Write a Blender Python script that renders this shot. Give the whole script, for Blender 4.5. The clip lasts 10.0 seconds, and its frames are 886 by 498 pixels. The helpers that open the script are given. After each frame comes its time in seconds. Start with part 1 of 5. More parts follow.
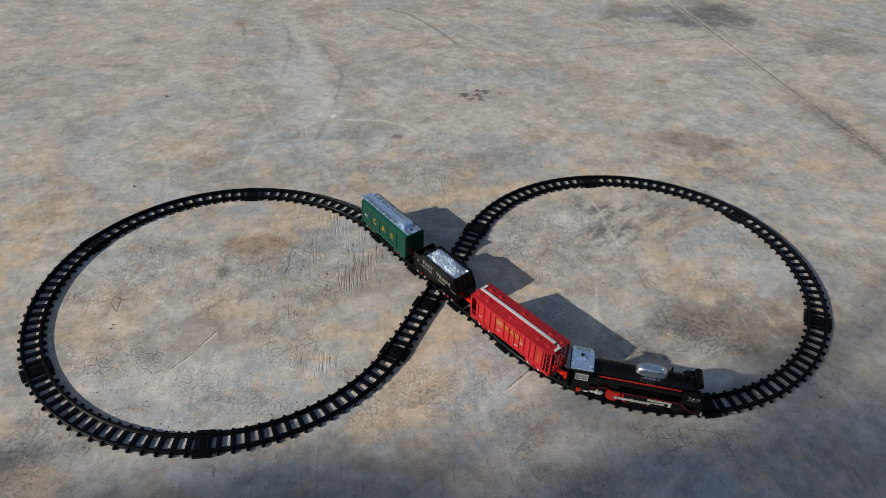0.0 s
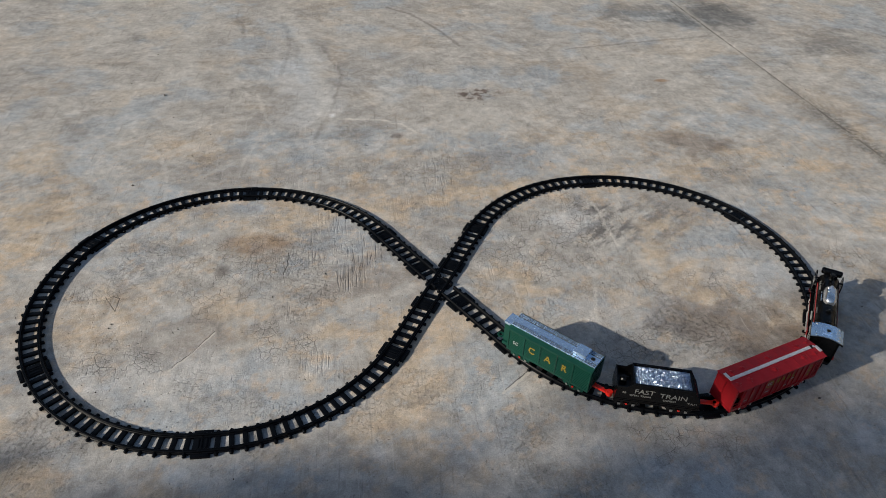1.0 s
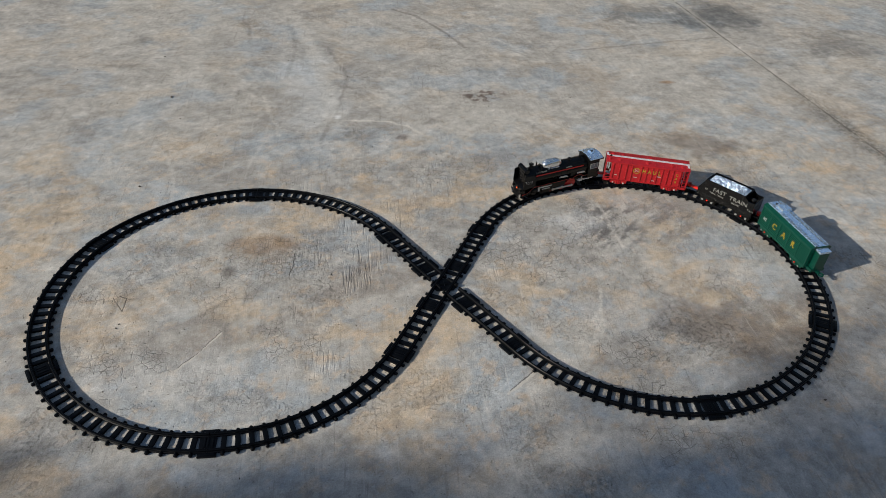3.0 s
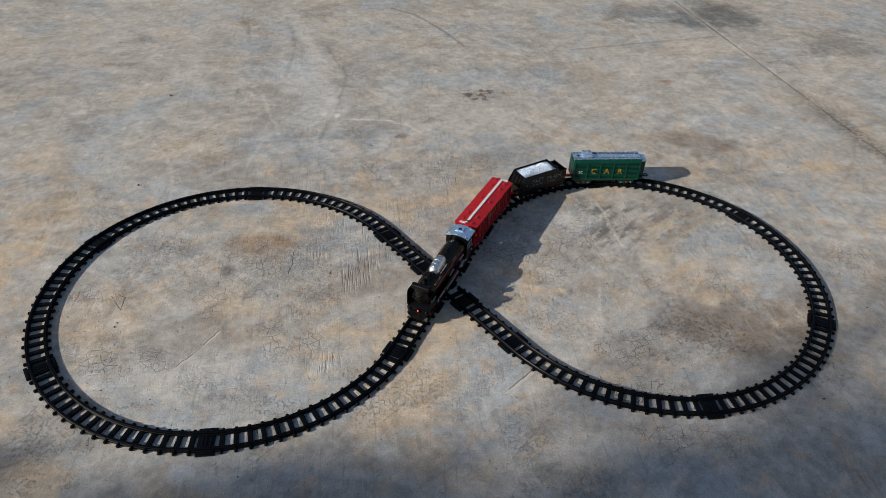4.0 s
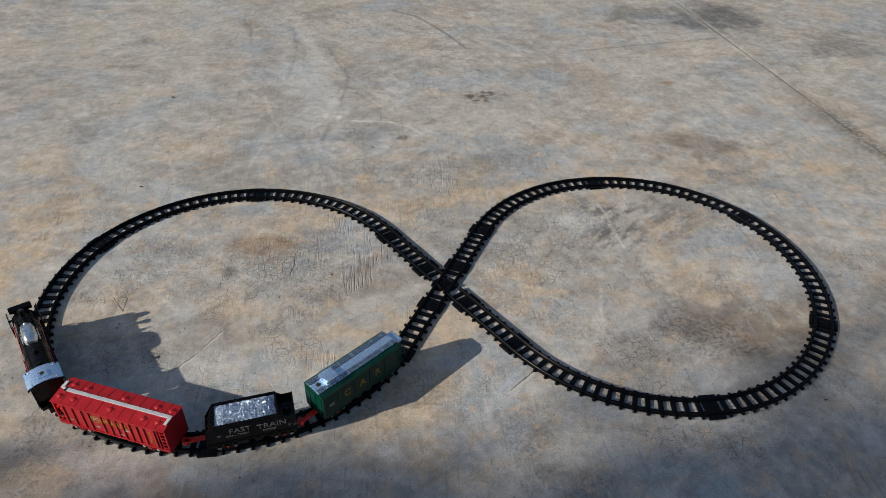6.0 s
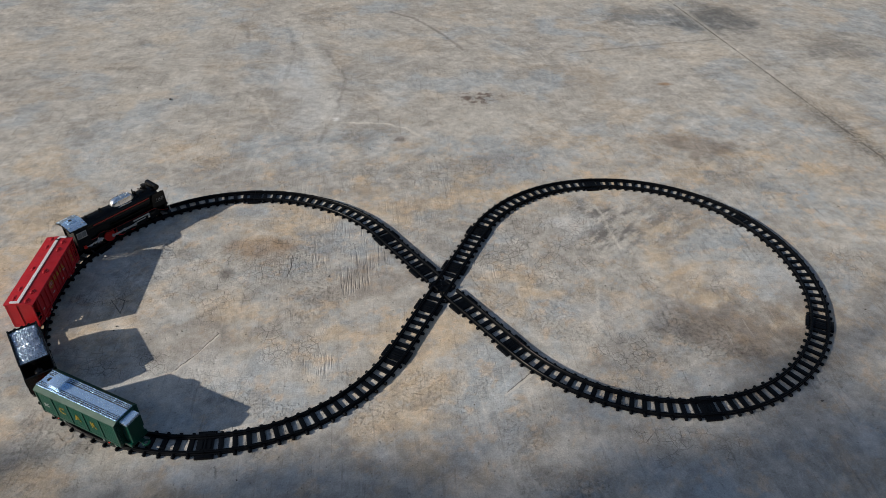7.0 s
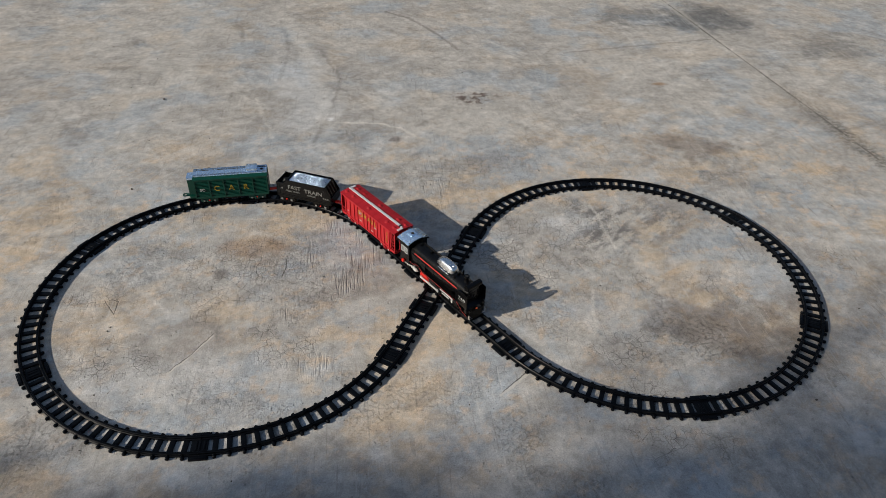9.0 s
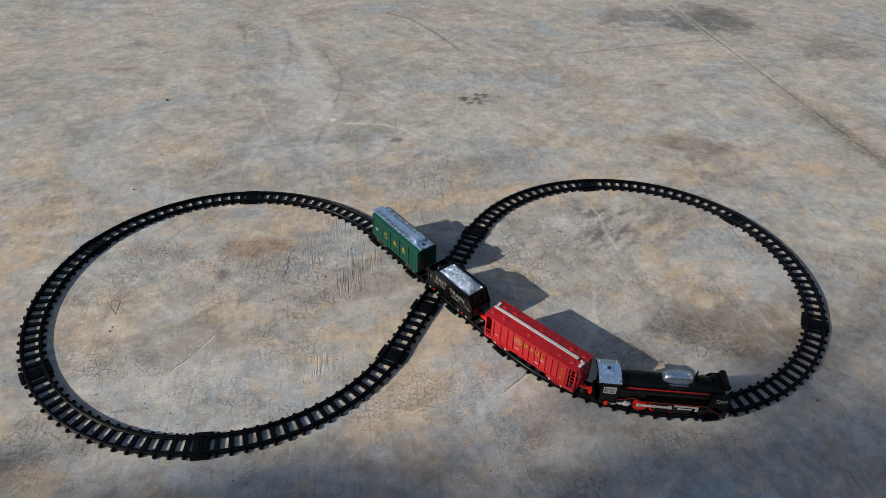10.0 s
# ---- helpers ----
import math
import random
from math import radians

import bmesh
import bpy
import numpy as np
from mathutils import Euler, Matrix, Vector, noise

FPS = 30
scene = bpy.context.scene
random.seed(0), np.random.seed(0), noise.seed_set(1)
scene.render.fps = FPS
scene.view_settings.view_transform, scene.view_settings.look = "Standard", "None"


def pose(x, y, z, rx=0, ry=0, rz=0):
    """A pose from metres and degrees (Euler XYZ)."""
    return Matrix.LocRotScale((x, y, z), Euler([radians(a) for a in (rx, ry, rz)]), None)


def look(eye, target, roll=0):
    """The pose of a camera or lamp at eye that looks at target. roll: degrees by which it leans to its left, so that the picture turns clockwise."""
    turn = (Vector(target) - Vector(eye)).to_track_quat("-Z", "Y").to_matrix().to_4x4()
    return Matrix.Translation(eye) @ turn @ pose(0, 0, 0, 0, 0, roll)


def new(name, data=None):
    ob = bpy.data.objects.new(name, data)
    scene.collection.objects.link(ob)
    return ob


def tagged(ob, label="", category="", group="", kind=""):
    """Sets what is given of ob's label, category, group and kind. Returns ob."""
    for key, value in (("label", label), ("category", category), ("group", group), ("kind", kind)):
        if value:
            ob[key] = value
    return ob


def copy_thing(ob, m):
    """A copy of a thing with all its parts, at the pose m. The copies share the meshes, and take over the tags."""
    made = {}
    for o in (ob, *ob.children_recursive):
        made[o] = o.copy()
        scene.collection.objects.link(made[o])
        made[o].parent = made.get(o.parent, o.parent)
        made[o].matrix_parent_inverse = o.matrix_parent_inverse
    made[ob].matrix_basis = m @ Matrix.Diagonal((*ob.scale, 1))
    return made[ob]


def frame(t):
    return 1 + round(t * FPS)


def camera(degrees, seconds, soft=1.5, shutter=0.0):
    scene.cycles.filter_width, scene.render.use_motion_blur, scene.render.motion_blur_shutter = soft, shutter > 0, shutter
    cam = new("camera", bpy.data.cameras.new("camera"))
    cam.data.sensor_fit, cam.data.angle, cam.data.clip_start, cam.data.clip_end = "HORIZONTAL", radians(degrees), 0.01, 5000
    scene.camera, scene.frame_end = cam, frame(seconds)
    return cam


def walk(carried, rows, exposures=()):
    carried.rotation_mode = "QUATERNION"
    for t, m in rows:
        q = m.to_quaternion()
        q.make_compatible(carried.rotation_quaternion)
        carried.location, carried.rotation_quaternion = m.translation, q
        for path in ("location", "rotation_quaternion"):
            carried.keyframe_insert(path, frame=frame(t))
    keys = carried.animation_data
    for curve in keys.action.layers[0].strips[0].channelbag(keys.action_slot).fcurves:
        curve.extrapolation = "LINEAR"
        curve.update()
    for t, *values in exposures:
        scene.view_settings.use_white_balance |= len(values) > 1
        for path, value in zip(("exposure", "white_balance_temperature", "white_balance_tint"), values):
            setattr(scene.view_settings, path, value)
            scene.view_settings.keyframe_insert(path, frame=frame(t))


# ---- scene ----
# A toy train on a figure-of-eight track on a concrete yard. Origin: the crossing; x runs along the figure.
cam = camera(65.69, 10.0, soft=0.62)
walk(cam, [
    (0, pose(-0.1519, -1.0842, 0.9684, 51.478, -1.750, -6.742)),
    (0.5, pose(-0.1526, -1.0817, 0.9689, 51.391, -1.835, -6.723)),
    (1, pose(-0.1516, -1.0808, 0.9698, 51.357, -1.872, -6.751)),
    (1.5, pose(-0.1502, -1.0815, 0.9670, 51.435, -1.901, -6.848)),
    (2, pose(-0.1517, -1.0826, 0.9687, 51.476, -1.824, -6.692)),
    (2.5, pose(-0.1541, -1.0844, 0.9708, 51.511, -1.688, -6.416)),
    (4, pose(-0.1523, -1.0847, 0.9690, 51.446, -1.767, -6.389)),
    (4.5, pose(-0.1523, -1.0858, 0.9649, 51.378, -1.863, -6.336)),
    (5, pose(-0.1509, -1.0858, 0.9691, 51.149, -1.835, -6.199)),
    (5.5, pose(-0.1531, -1.0871, 0.9682, 51.418, -1.686, -6.212)),
    (7, pose(-0.1487, -1.0873, 0.9713, 51.680, -1.642, -6.437)),
    (7.5, pose(-0.1503, -1.0862, 0.9706, 51.468, -1.735, -6.521)),
    (8, pose(-0.1505, -1.0875, 0.9688, 51.551, -1.864, -6.574)),
    (8.5, pose(-0.1492, -1.0860, 0.9677, 51.716, -1.847, -6.965)),
    (9, pose(-0.1477, -1.0863, 0.9705, 51.691, -1.808, -6.794)),
    (9.5, pose(-0.1446, -1.0877, 0.9721, 51.774, -1.617, -6.645)),
    (10, pose(-0.1470, -1.0891, 0.9713, 51.762, -1.756, -6.640)),
], exposures=[(0, 0.26, 6700, 7), (1, 0.26, 6700, 7), (2, 0.26, 6600, 5.3), (2.6, 0.26, 6580, 5), (4, 0.26, 6700, 7), (10, 0.26, 6700, 7)])

# ---- light ----
SUN_AZ = 16.0      # way in which the shadows fall, degrees from +x
SUN_EL = 25.5
world = bpy.data.worlds.new("sky")
scene.world = world
world.use_nodes = True
wt = world.node_tree
sky = wt.nodes.new("ShaderNodeTexSky")
sky.sky_type = "NISHITA"
sky.sun_disc = False
sky.sun_elevation = radians(SUN_EL)
sky.sun_rotation = radians(90 - (SUN_AZ + 180))
wt.links.new(sky.outputs[0], wt.nodes["Background"].inputs[0])
wt.nodes["Background"].inputs[1].default_value = 0.092
sun_data = bpy.data.lights.new("sun", "SUN")
sun_data.energy, sun_data.angle, sun_data.color = 4.05, radians(0.6), (1.0, 0.93, 0.84)
sun = new("sun", sun_data)
sun_way = Vector((math.cos(radians(SUN_AZ)) * math.cos(radians(SUN_EL)), math.sin(radians(SUN_AZ)) * math.cos(radians(SUN_EL)), -math.sin(radians(SUN_EL))))
sun.matrix_world = look((-9, -4, 5), Vector((-9, -4, 5)) + sun_way)

# ---- materials ----


def nodes_of(name):
    m = bpy.data.materials.new(name)
    m.use_nodes = True
    nt = m.node_tree
    return m, nt, nt.nodes["Principled BSDF"]


def plastic(name, colour, rough=0.38, metal=0.0, vary=0.12, scale=60.0, bump=0.15, coat=0.0, gloss=0.5):
    """Moulded plastic or metal: slight tone change at two scales, fine relief, scuffed gloss."""
    m, nt, b = nodes_of(name)
    tc = nt.nodes.new("ShaderNodeTexCoord")
    big = nt.nodes.new("ShaderNodeTexNoise")
    big.inputs["Scale"].default_value = scale
    big.inputs["Detail"].default_value = 4
    fine = nt.nodes.new("ShaderNodeTexNoise")
    fine.inputs["Scale"].default_value = scale * 22
    for n in (big, fine):
        nt.links.new(tc.outputs["Object"], n.inputs["Vector"])
    ramp = nt.nodes.new("ShaderNodeMapRange")
    ramp.inputs[3].default_value, ramp.inputs[4].default_value = 1 - vary * 2, 1 + vary * 2
    nt.links.new(big.outputs[0], ramp.inputs[0])
    mul = nt.nodes.new("ShaderNodeVectorMath")
    mul.operation = "SCALE"
    mul.inputs[0].default_value = colour
    nt.links.new(ramp.outputs[0], mul.inputs["Scale"])
    nt.links.new(mul.outputs[0], b.inputs["Base Color"])
    rr = nt.nodes.new("ShaderNodeMapRange")
    rr.inputs[3].default_value, rr.inputs[4].default_value = max(0.05, rough - 0.12), rough + 0.12
    nt.links.new(big.outputs[0], rr.inputs[0])
    nt.links.new(rr.outputs[0], b.inputs["Roughness"])
    b.inputs["Metallic"].default_value = metal
    b.inputs["Coat Weight"].default_value = coat
    b.inputs["Specular IOR Level"].default_value = gloss
    bp = nt.nodes.new("ShaderNodeBump")
    bp.inputs["Strength"].default_value = bump
    bp.inputs["Distance"].default_value = 0.0004
    nt.links.new(fine.outputs[0], bp.inputs["Height"])
    nt.links.new(bp.outputs[0], b.inputs["Normal"])
    return m


TRACK = plastic("black_track_plastic", (0.0026, 0.0032, 0.0046), 0.34, gloss=0.12)
BLACK = plastic("black_body_plastic", (0.0030, 0.0030, 0.0034), 0.23, gloss=0.25, bump=0.3)
# near-black that stands in for the shade inside holes and roof grooves
DARK = plastic("hole_groove_shade", (0.004, 0.004, 0.004), 0.8)
RED = plastic("red_plastic", (0.37, 0.014, 0.020), 0.36, gloss=0.28)
REDBRIGHT = plastic("bright_red_plastic", (0.72, 0.020, 0.010), 0.35)
GREEN = plastic("green_plastic", (0.0015, 0.046, 0.031), 0.34, gloss=0.35)
# silver whose blue tint puts the sky's reflection into the colour
SILVER = plastic("silver_paint_sky_tint", (0.60, 0.78, 1.0), 0.26, 0.82, 0.05, bump=0.03)
CHROME = plastic("chrome_plating", (0.84, 0.85, 0.87), 0.27, 1.0, 0.04, bump=0.05)
GLITTER = plastic("glittering_lumps", (0.50, 0.58, 0.70), 0.30, 1.0, 0.25, 400, bump=0.1)
STEEL = plastic("grey_rod_metal", (0.54, 0.54, 0.53), 0.36, 0.35, 0.15)
WHITEPLATE = plastic("pale_grey_walkway", (0.62, 0.60, 0.62), 0.5, 0.1, 0.15, 300)
YELLOW = plastic("yellow_print", (0.33, 0.215, 0.018), 0.5)
WHITE = plastic("white_print", (0.40, 0.40, 0.39), 0.5)
GREYPRINT = plastic("grey_print", (0.19, 0.19, 0.18), 0.5)
REDLINE = plastic("red_print", (0.36, 0.012, 0.010), 0.4)
WHEELRED = plastic("dull_red_plastic", (0.50, 0.014, 0.010), 0.35)
GREYCAP = plastic("grey_cap", (0.22, 0.22, 0.22), 0.4, 0.2)
PALECAP = plastic("pale_cap", (0.70, 0.70, 0.69), 0.3, 0.35)
LENS = plastic("lit_lens", (0.8, 0.12, 0.03), 0.3)
LENS.node_tree.nodes["Principled BSDF"].inputs["Emission Color"].default_value = (1.0, 0.16, 0.04, 1)
LENS.node_tree.nodes["Principled BSDF"].inputs["Emission Strength"].default_value = 0.2
PANE = plastic("pale_window_panel", (0.22, 0.23, 0.23), 0.15, 0.0, 0.05)


def concrete():
    """Concrete: the slab's own tones and wear zones come from attributes of the ground, grain and cracks are added here."""
    m, nt, b = nodes_of("weathered_concrete")
    N, L = nt.nodes.new, nt.links.new

    def math_(op, a, c=None, clamp=False):
        n = N("ShaderNodeMath")
        n.operation, n.use_clamp = op, clamp
        for i, v in enumerate((a, c)):
            if v is None:
                continue
            if isinstance(v, (int, float)):
                n.inputs[i].default_value = v
            else:
                L(v, n.inputs[i])
        return n.outputs[0]

    def noise_(scale, detail=6, rough=0.55, dist=0.0, vec=None):
        n = N("ShaderNodeTexNoise")
        n.noise_dimensions = "2D"
        n.inputs["Scale"].default_value, n.inputs["Detail"].default_value = scale, detail
        n.inputs["Roughness"].default_value, n.inputs["Distortion"].default_value = rough, dist
        L(vec or pos, n.inputs["Vector"])
        return n.outputs[0]

    def span(v, lo, hi, a=0.0, c=1.0):
        n = N("ShaderNodeMapRange")
        n.interpolation_type = "SMOOTHSTEP"
        L(v, n.inputs[0])
        for i, q in enumerate((lo, hi, a, c)):
            n.inputs[i + 1].default_value = q
        return n.outputs[0]

    def mix(fac, a, c):
        n = N("ShaderNodeMix")
        n.data_type = "RGBA"
        for sock, v in ((n.inputs[0], fac), (n.inputs[6], a), (n.inputs[7], c)):
            if isinstance(v, (int, float)):
                sock.default_value = v
            elif isinstance(v, tuple):
                sock.default_value = (*v, 1)
            else:
                L(v, sock)
        return n.outputs[2]

    def mapped(scale, turn=0.0, shift=(0, 0, 0)):
        n = N("ShaderNodeMapping")
        n.inputs["Scale"].default_value = scale
        n.inputs["Rotation"].default_value = (0, 0, radians(turn))
        n.inputs["Location"].default_value = shift
        L(pos, n.inputs["Vector"])
        return n.outputs[0]

    def attribute(name):
        n = N("ShaderNodeAttribute")
        n.attribute_name = name
        return n.outputs["Color"]

    pos = N("ShaderNodeNewGeometry").outputs["Position"]
    zones = N("ShaderNodeSeparateColor")
    L(attribute("zones"), zones.inputs[0])
    z_craze, z_comb, z_rough = zones.outputs

    n_fine = noise_(60, 6, 0.72, 0.3)
    n_grain = noise_(330, 4, 0.75)
    n_streak = noise_(34, 6, 0.72, 0.3, mapped((0.30, 2.4, 1), 10))
    def times(c, v, lo, hi, a, e):
        n = N("ShaderNodeVectorMath")
        n.operation = "SCALE"
        L(c, n.inputs[0])
        k = N("ShaderNodeMapRange")
        L(v, k.inputs[0])
        for i, q in enumerate((lo, hi, a, e)):
            k.inputs[i + 1].default_value = q
        L(k.outputs[0], n.inputs["Scale"])
        return n.outputs[0]

    col = attribute("tone")
    col = times(col, n_streak, 0.28, 0.72, 1.03, 0.97)
    col = times(col, noise_(22, 5, 0.62, 0.4), 0.28, 0.72, 0.85, 1.15)
    col = times(col, n_fine, 0.25, 0.75, 1.18, 0.82)
    col = times(col, n_grain, 0.25, 0.75, 1.20, 0.80)

    # hair scratches
    scratch = span(noise_(120, 3, 0.6, 0.3, mapped((1.0, 0.07, 1), 38)), 0.64, 0.72)
    col = mix(math_("MULTIPLY", scratch, 0.26), col, (0.62, 0.58, 0.53))
    scratch = span(noise_(120, 3, 0.6, 0.3, mapped((1.0, 0.07, 1), -62, (5, 2, 0))), 0.64, 0.72)
    col = mix(math_("MULTIPLY", scratch, 0.28), col, (0.16, 0.14, 0.125))

    # crazing
    wn = N("ShaderNodeTexNoise")
    wn.inputs["Scale"].default_value, wn.inputs["Detail"].default_value, wn.inputs["Roughness"].default_value = 30, 5, 0.6
    L(pos, wn.inputs["Vector"])
    warp = N("ShaderNodeVectorMath")
    warp.operation = "MULTIPLY_ADD"
    L(wn.outputs["Color"], warp.inputs[0])
    warp.inputs[1].default_value = (0.016, 0.016, 0)
    L(pos, warp.inputs[2])

    def cracks(scale, width):
        v = N("ShaderNodeTexVoronoi")
        v.voronoi_dimensions = "2D"
        v.feature = "DISTANCE_TO_EDGE"
        v.inputs["Scale"].default_value = scale
        L(warp.outputs[0], v.inputs["Vector"])
        return span(v.outputs["Distance"], width, width * 0.2)

    craze = math_("MAXIMUM", math_("MULTIPLY", cracks(54, 0.042), 1.0), math_("MULTIPLY", cracks(115, 0.062), 0.65))
    craze = math_("MULTIPLY", craze, z_craze)
    col = mix(math_("MULTIPLY", craze, 0.68), col, (0.060, 0.050, 0.043))
    # comb marks of the trowel
    comb = math_("MULTIPLY", span(noise_(150, 3, 0.6, 0.2, mapped((1.0, 0.075, 1), -14)), 0.48, 0.64), z_comb)
    col = mix(math_("MULTIPLY", comb, 0.22), col, (0.150, 0.125, 0.105))
    # pits, rough spots, the broken edge of the joint
    rough = math_("MULTIPLY", span(noise_(140, 5, 0.72), 0.52, 0.62), z_rough)
    pit = span(noise_(120, 2, 0.5, 0, mapped((1, 1, 1), 0, (11, 3, 0))), 0.72, 0.78)
    rough = math_("MAXIMUM", rough, math_("MULTIPLY", pit, 0.8))
    col = mix(math_("MULTIPLY", rough, 0.40), col, (0.075, 0.063, 0.054))
    # crisp scratches and single cracks
    shaken = N("ShaderNodeVectorMath")
    shaken.operation = "MULTIPLY_ADD"
    sn = N("ShaderNodeTexNoise")
    sn.inputs["Scale"].default_value, sn.inputs["Detail"].default_value = 90, 3
    L(pos, sn.inputs["Vector"])
    L(sn.outputs["Color"], shaken.inputs[0])
    shaken.inputs[1].default_value = (0.006, 0.006, 0)
    shift = N("ShaderNodeVectorMath")
    shift.operation = "SUBTRACT"
    L(pos, shift.inputs[0])
    shift.inputs[1].default_value = (0.003, 0.003, 0)
    L(shift.outputs[0], shaken.inputs[2])

    def from_line(a, c):
        """Distance from the line between two points of the ground."""
        d = Vector((c[0] - a[0], c[1] - a[1], 0))
        rel = N("ShaderNodeVectorMath")
        rel.operation = "SUBTRACT"
        L(shaken.outputs[0], rel.inputs[0])
        rel.inputs[1].default_value = (a[0], a[1], 0)
        dot = N("ShaderNodeVectorMath")
        dot.operation = "DOT_PRODUCT"
        L(rel.outputs[0], dot.inputs[0])
        dot.inputs[1].default_value = d / d.length_squared
        along = math_("ADD", dot.outputs["Value"], 0.0, True)
        back = N("ShaderNodeVectorMath")
        back.operation = "SCALE"
        back.inputs[0].default_value = d
        L(along, back.inputs["Scale"])
        gap = N("ShaderNodeVectorMath")
        gap.operation = "DISTANCE"
        L(rel.outputs[0], gap.inputs[0])
        L(back.outputs[0], gap.inputs[1])
        return gap.outputs["Value"]

    dents = None
    for points, width, k, tint in (
            (((-0.519, -0.195), (-0.497, -0.172), (-0.449, -0.104)), 0.0030, 0.75, (0.60, 0.56, 0.50)),
            (((-0.515, -0.187), (-0.483, -0.152), (-0.449, -0.098)), 0.0011, 0.80, (0.050, 0.042, 0.036)),
            (((-0.321, 0.133), (-0.321, 0.093), (-0.329, 0.060)), 0.0015, 0.75, (0.070, 0.058, 0.050)),
            (((-0.680, 0.016), (-0.651, -0.026), (-0.651, -0.006), (-0.652, 0.011), (-0.668, 0.020)), 0.0012, 0.70, (0.070, 0.058, 0.050)),
            (((0.082, -0.300), (0.112, -0.278), (0.140, -0.256)), 0.0040, 0.60, (0.62, 0.57, 0.50)),
            (((0.087, -0.294), (0.112, -0.273), (0.142, -0.250)), 0.0012, 0.60, (0.060, 0.050, 0.043))):
        near_line = None
        for a, c in zip(points, points[1:]):
            gap = from_line(a, c)
            near_line = gap if near_line is None else math_("MINIMUM", near_line, gap)
        line = span(near_line, width, width * 0.35)
        col = mix(math_("MULTIPLY", line, k), col, tint)
        if tint[0] < 0.3:
            dents = line if dents is None else math_("MAXIMUM", dents, line)
    # the open joint between two slabs, broken wider towards its near end
    place = N("ShaderNodeSeparateXYZ")
    L(shaken.outputs[0], place.inputs[0])
    px, py = place.outputs[0], place.outputs[1]
    aside = math_("ABSOLUTE", math_("SUBTRACT", math_("ADD", px, math_("MULTIPLY", py, 0.0944)), 1.356))
    gappy = span(noise_(26, 4, 0.65), 0.38, 0.60, 0.35, 1.0)
    joint = math_("MULTIPLY", span(aside, 0.0050, 0.0018), gappy)
    broken = math_("MULTIPLY", math_("MULTIPLY", span(aside, 0.050, 0.004), span(py, 1.05, 0.6)), span(noise_(75, 5, 0.7), 0.49, 0.57))
    joint = math_("MAXIMUM", joint, math_("MULTIPLY", broken, 0.75))
    col = mix(math_("MULTIPLY", joint, 0.70), col, (0.075, 0.063, 0.054))
    dents = math_("MAXIMUM", dents, joint)
    L(col, b.inputs["Base Color"])
    L(span(n_fine, 0.3, 0.7, 0.52, 0.74), b.inputs["Roughness"])
    b.inputs["Specular IOR Level"].default_value = 0.35
    h = math_("MULTIPLY", n_streak, 0.15)
    for v, k in ((n_fine, 0.38), (n_grain, 0.16), (comb, -0.45), (craze, -0.6), (rough, -1.1), (dents, -0.8)):
        h = math_("ADD", h, math_("MULTIPLY", v, k))
    bp = N("ShaderNodeBump")
    bp.inputs["Strength"].default_value = 0.8
    bp.inputs["Distance"].default_value = 0.0026
    L(h, bp.inputs["Height"])
    L(bp.outputs[0], b.inputs["Normal"])
    return m


CONCRETE = concrete()

# ---- mesh helpers ----


def part(name, bm, material, parent, label="", smooth=False):
    me = bpy.data.meshes.new(name)
    bmesh.ops.recalc_face_normals(bm, faces=bm.faces)
    bm.to_mesh(me)
    bm.free()
    me.materials.append(material)
    if smooth:
        me.shade_smooth()
        me.set_sharp_from_angle(angle=radians(38))
    ob = new(name, me)
    ob.parent = parent
    if label:
        ob["label"] = label
    return ob


def again(ob, m, parent=None):
    """Another object on the same mesh, under the same thing."""
    o = ob.copy()
    scene.collection.objects.link(o)
    o.parent = parent or ob.parent
    o.matrix_basis = m
    return o


def thing(name, label, category, group=""):
    return tagged(new(name), label, category, group)


def box(bm, x0, x1, y0, y1, z0, z1, bevel=0.0, m=None):
    r = bmesh.ops.create_cube(bm, size=1.0)
    t = Matrix.Translation(((x0 + x1) / 2, (y0 + y1) / 2, (z0 + z1) / 2)) @ Matrix.Diagonal((abs(x1 - x0), abs(y1 - y0), abs(z1 - z0), 1))
    bmesh.ops.transform(bm, matrix=(m @ t) if m else t, verts=r["verts"])
    if bevel:
        es = list({e for v in r["verts"] for e in v.link_edges})
        bmesh.ops.bevel(bm, geom=es, offset=bevel, segments=2, affect="EDGES", profile=0.6)
    return bm


def cyl(bm, a, c, r, r2=None, seg=20, cap=True):
    """A cylinder or cone from the point a to the point c."""
    a, c = Vector(a), Vector(c)
    q = bmesh.ops.create_cone(bm, cap_ends=cap, segments=seg, radius1=r, radius2=r if r2 is None else r2, depth=(c - a).length)
    m = Matrix.Translation((a + c) / 2) @ (c - a).to_track_quat("Z", "Y").to_matrix().to_4x4()
    bmesh.ops.transform(bm, matrix=m, verts=q["verts"])
    return bm


def ball(bm, c, r, sx=1, sy=1, sz=1, u=14, v=8):
    q = bmesh.ops.create_uvsphere(bm, u_segments=u, v_segments=v, radius=r)
    bmesh.ops.transform(bm, matrix=Matrix.Translation(c) @ Matrix.Diagonal((sx, sy, sz, 1)), verts=q["verts"])
    return bm


def prism(bm, pts, axis, lo, hi):
    """A closed outline, pushed along an axis from lo to hi. pts: (x, z) for axis y, (y, z) for axis x, (x, y) for axis z."""
    def put(p, d):
        return {"y": (p[0], d, p[1]), "x": (d, p[0], p[1]), "z": (p[0], p[1], d)}[axis]
    a = [bm.verts.new(put(p, lo)) for p in pts]
    c = [bm.verts.new(put(p, hi)) for p in pts]
    n = len(pts)
    bm.faces.new(a)
    bm.faces.new(c[::-1])
    for i in range(n):
        bm.faces.new((a[i], a[(i + 1) % n], c[(i + 1) % n], c[i]))
    return bm


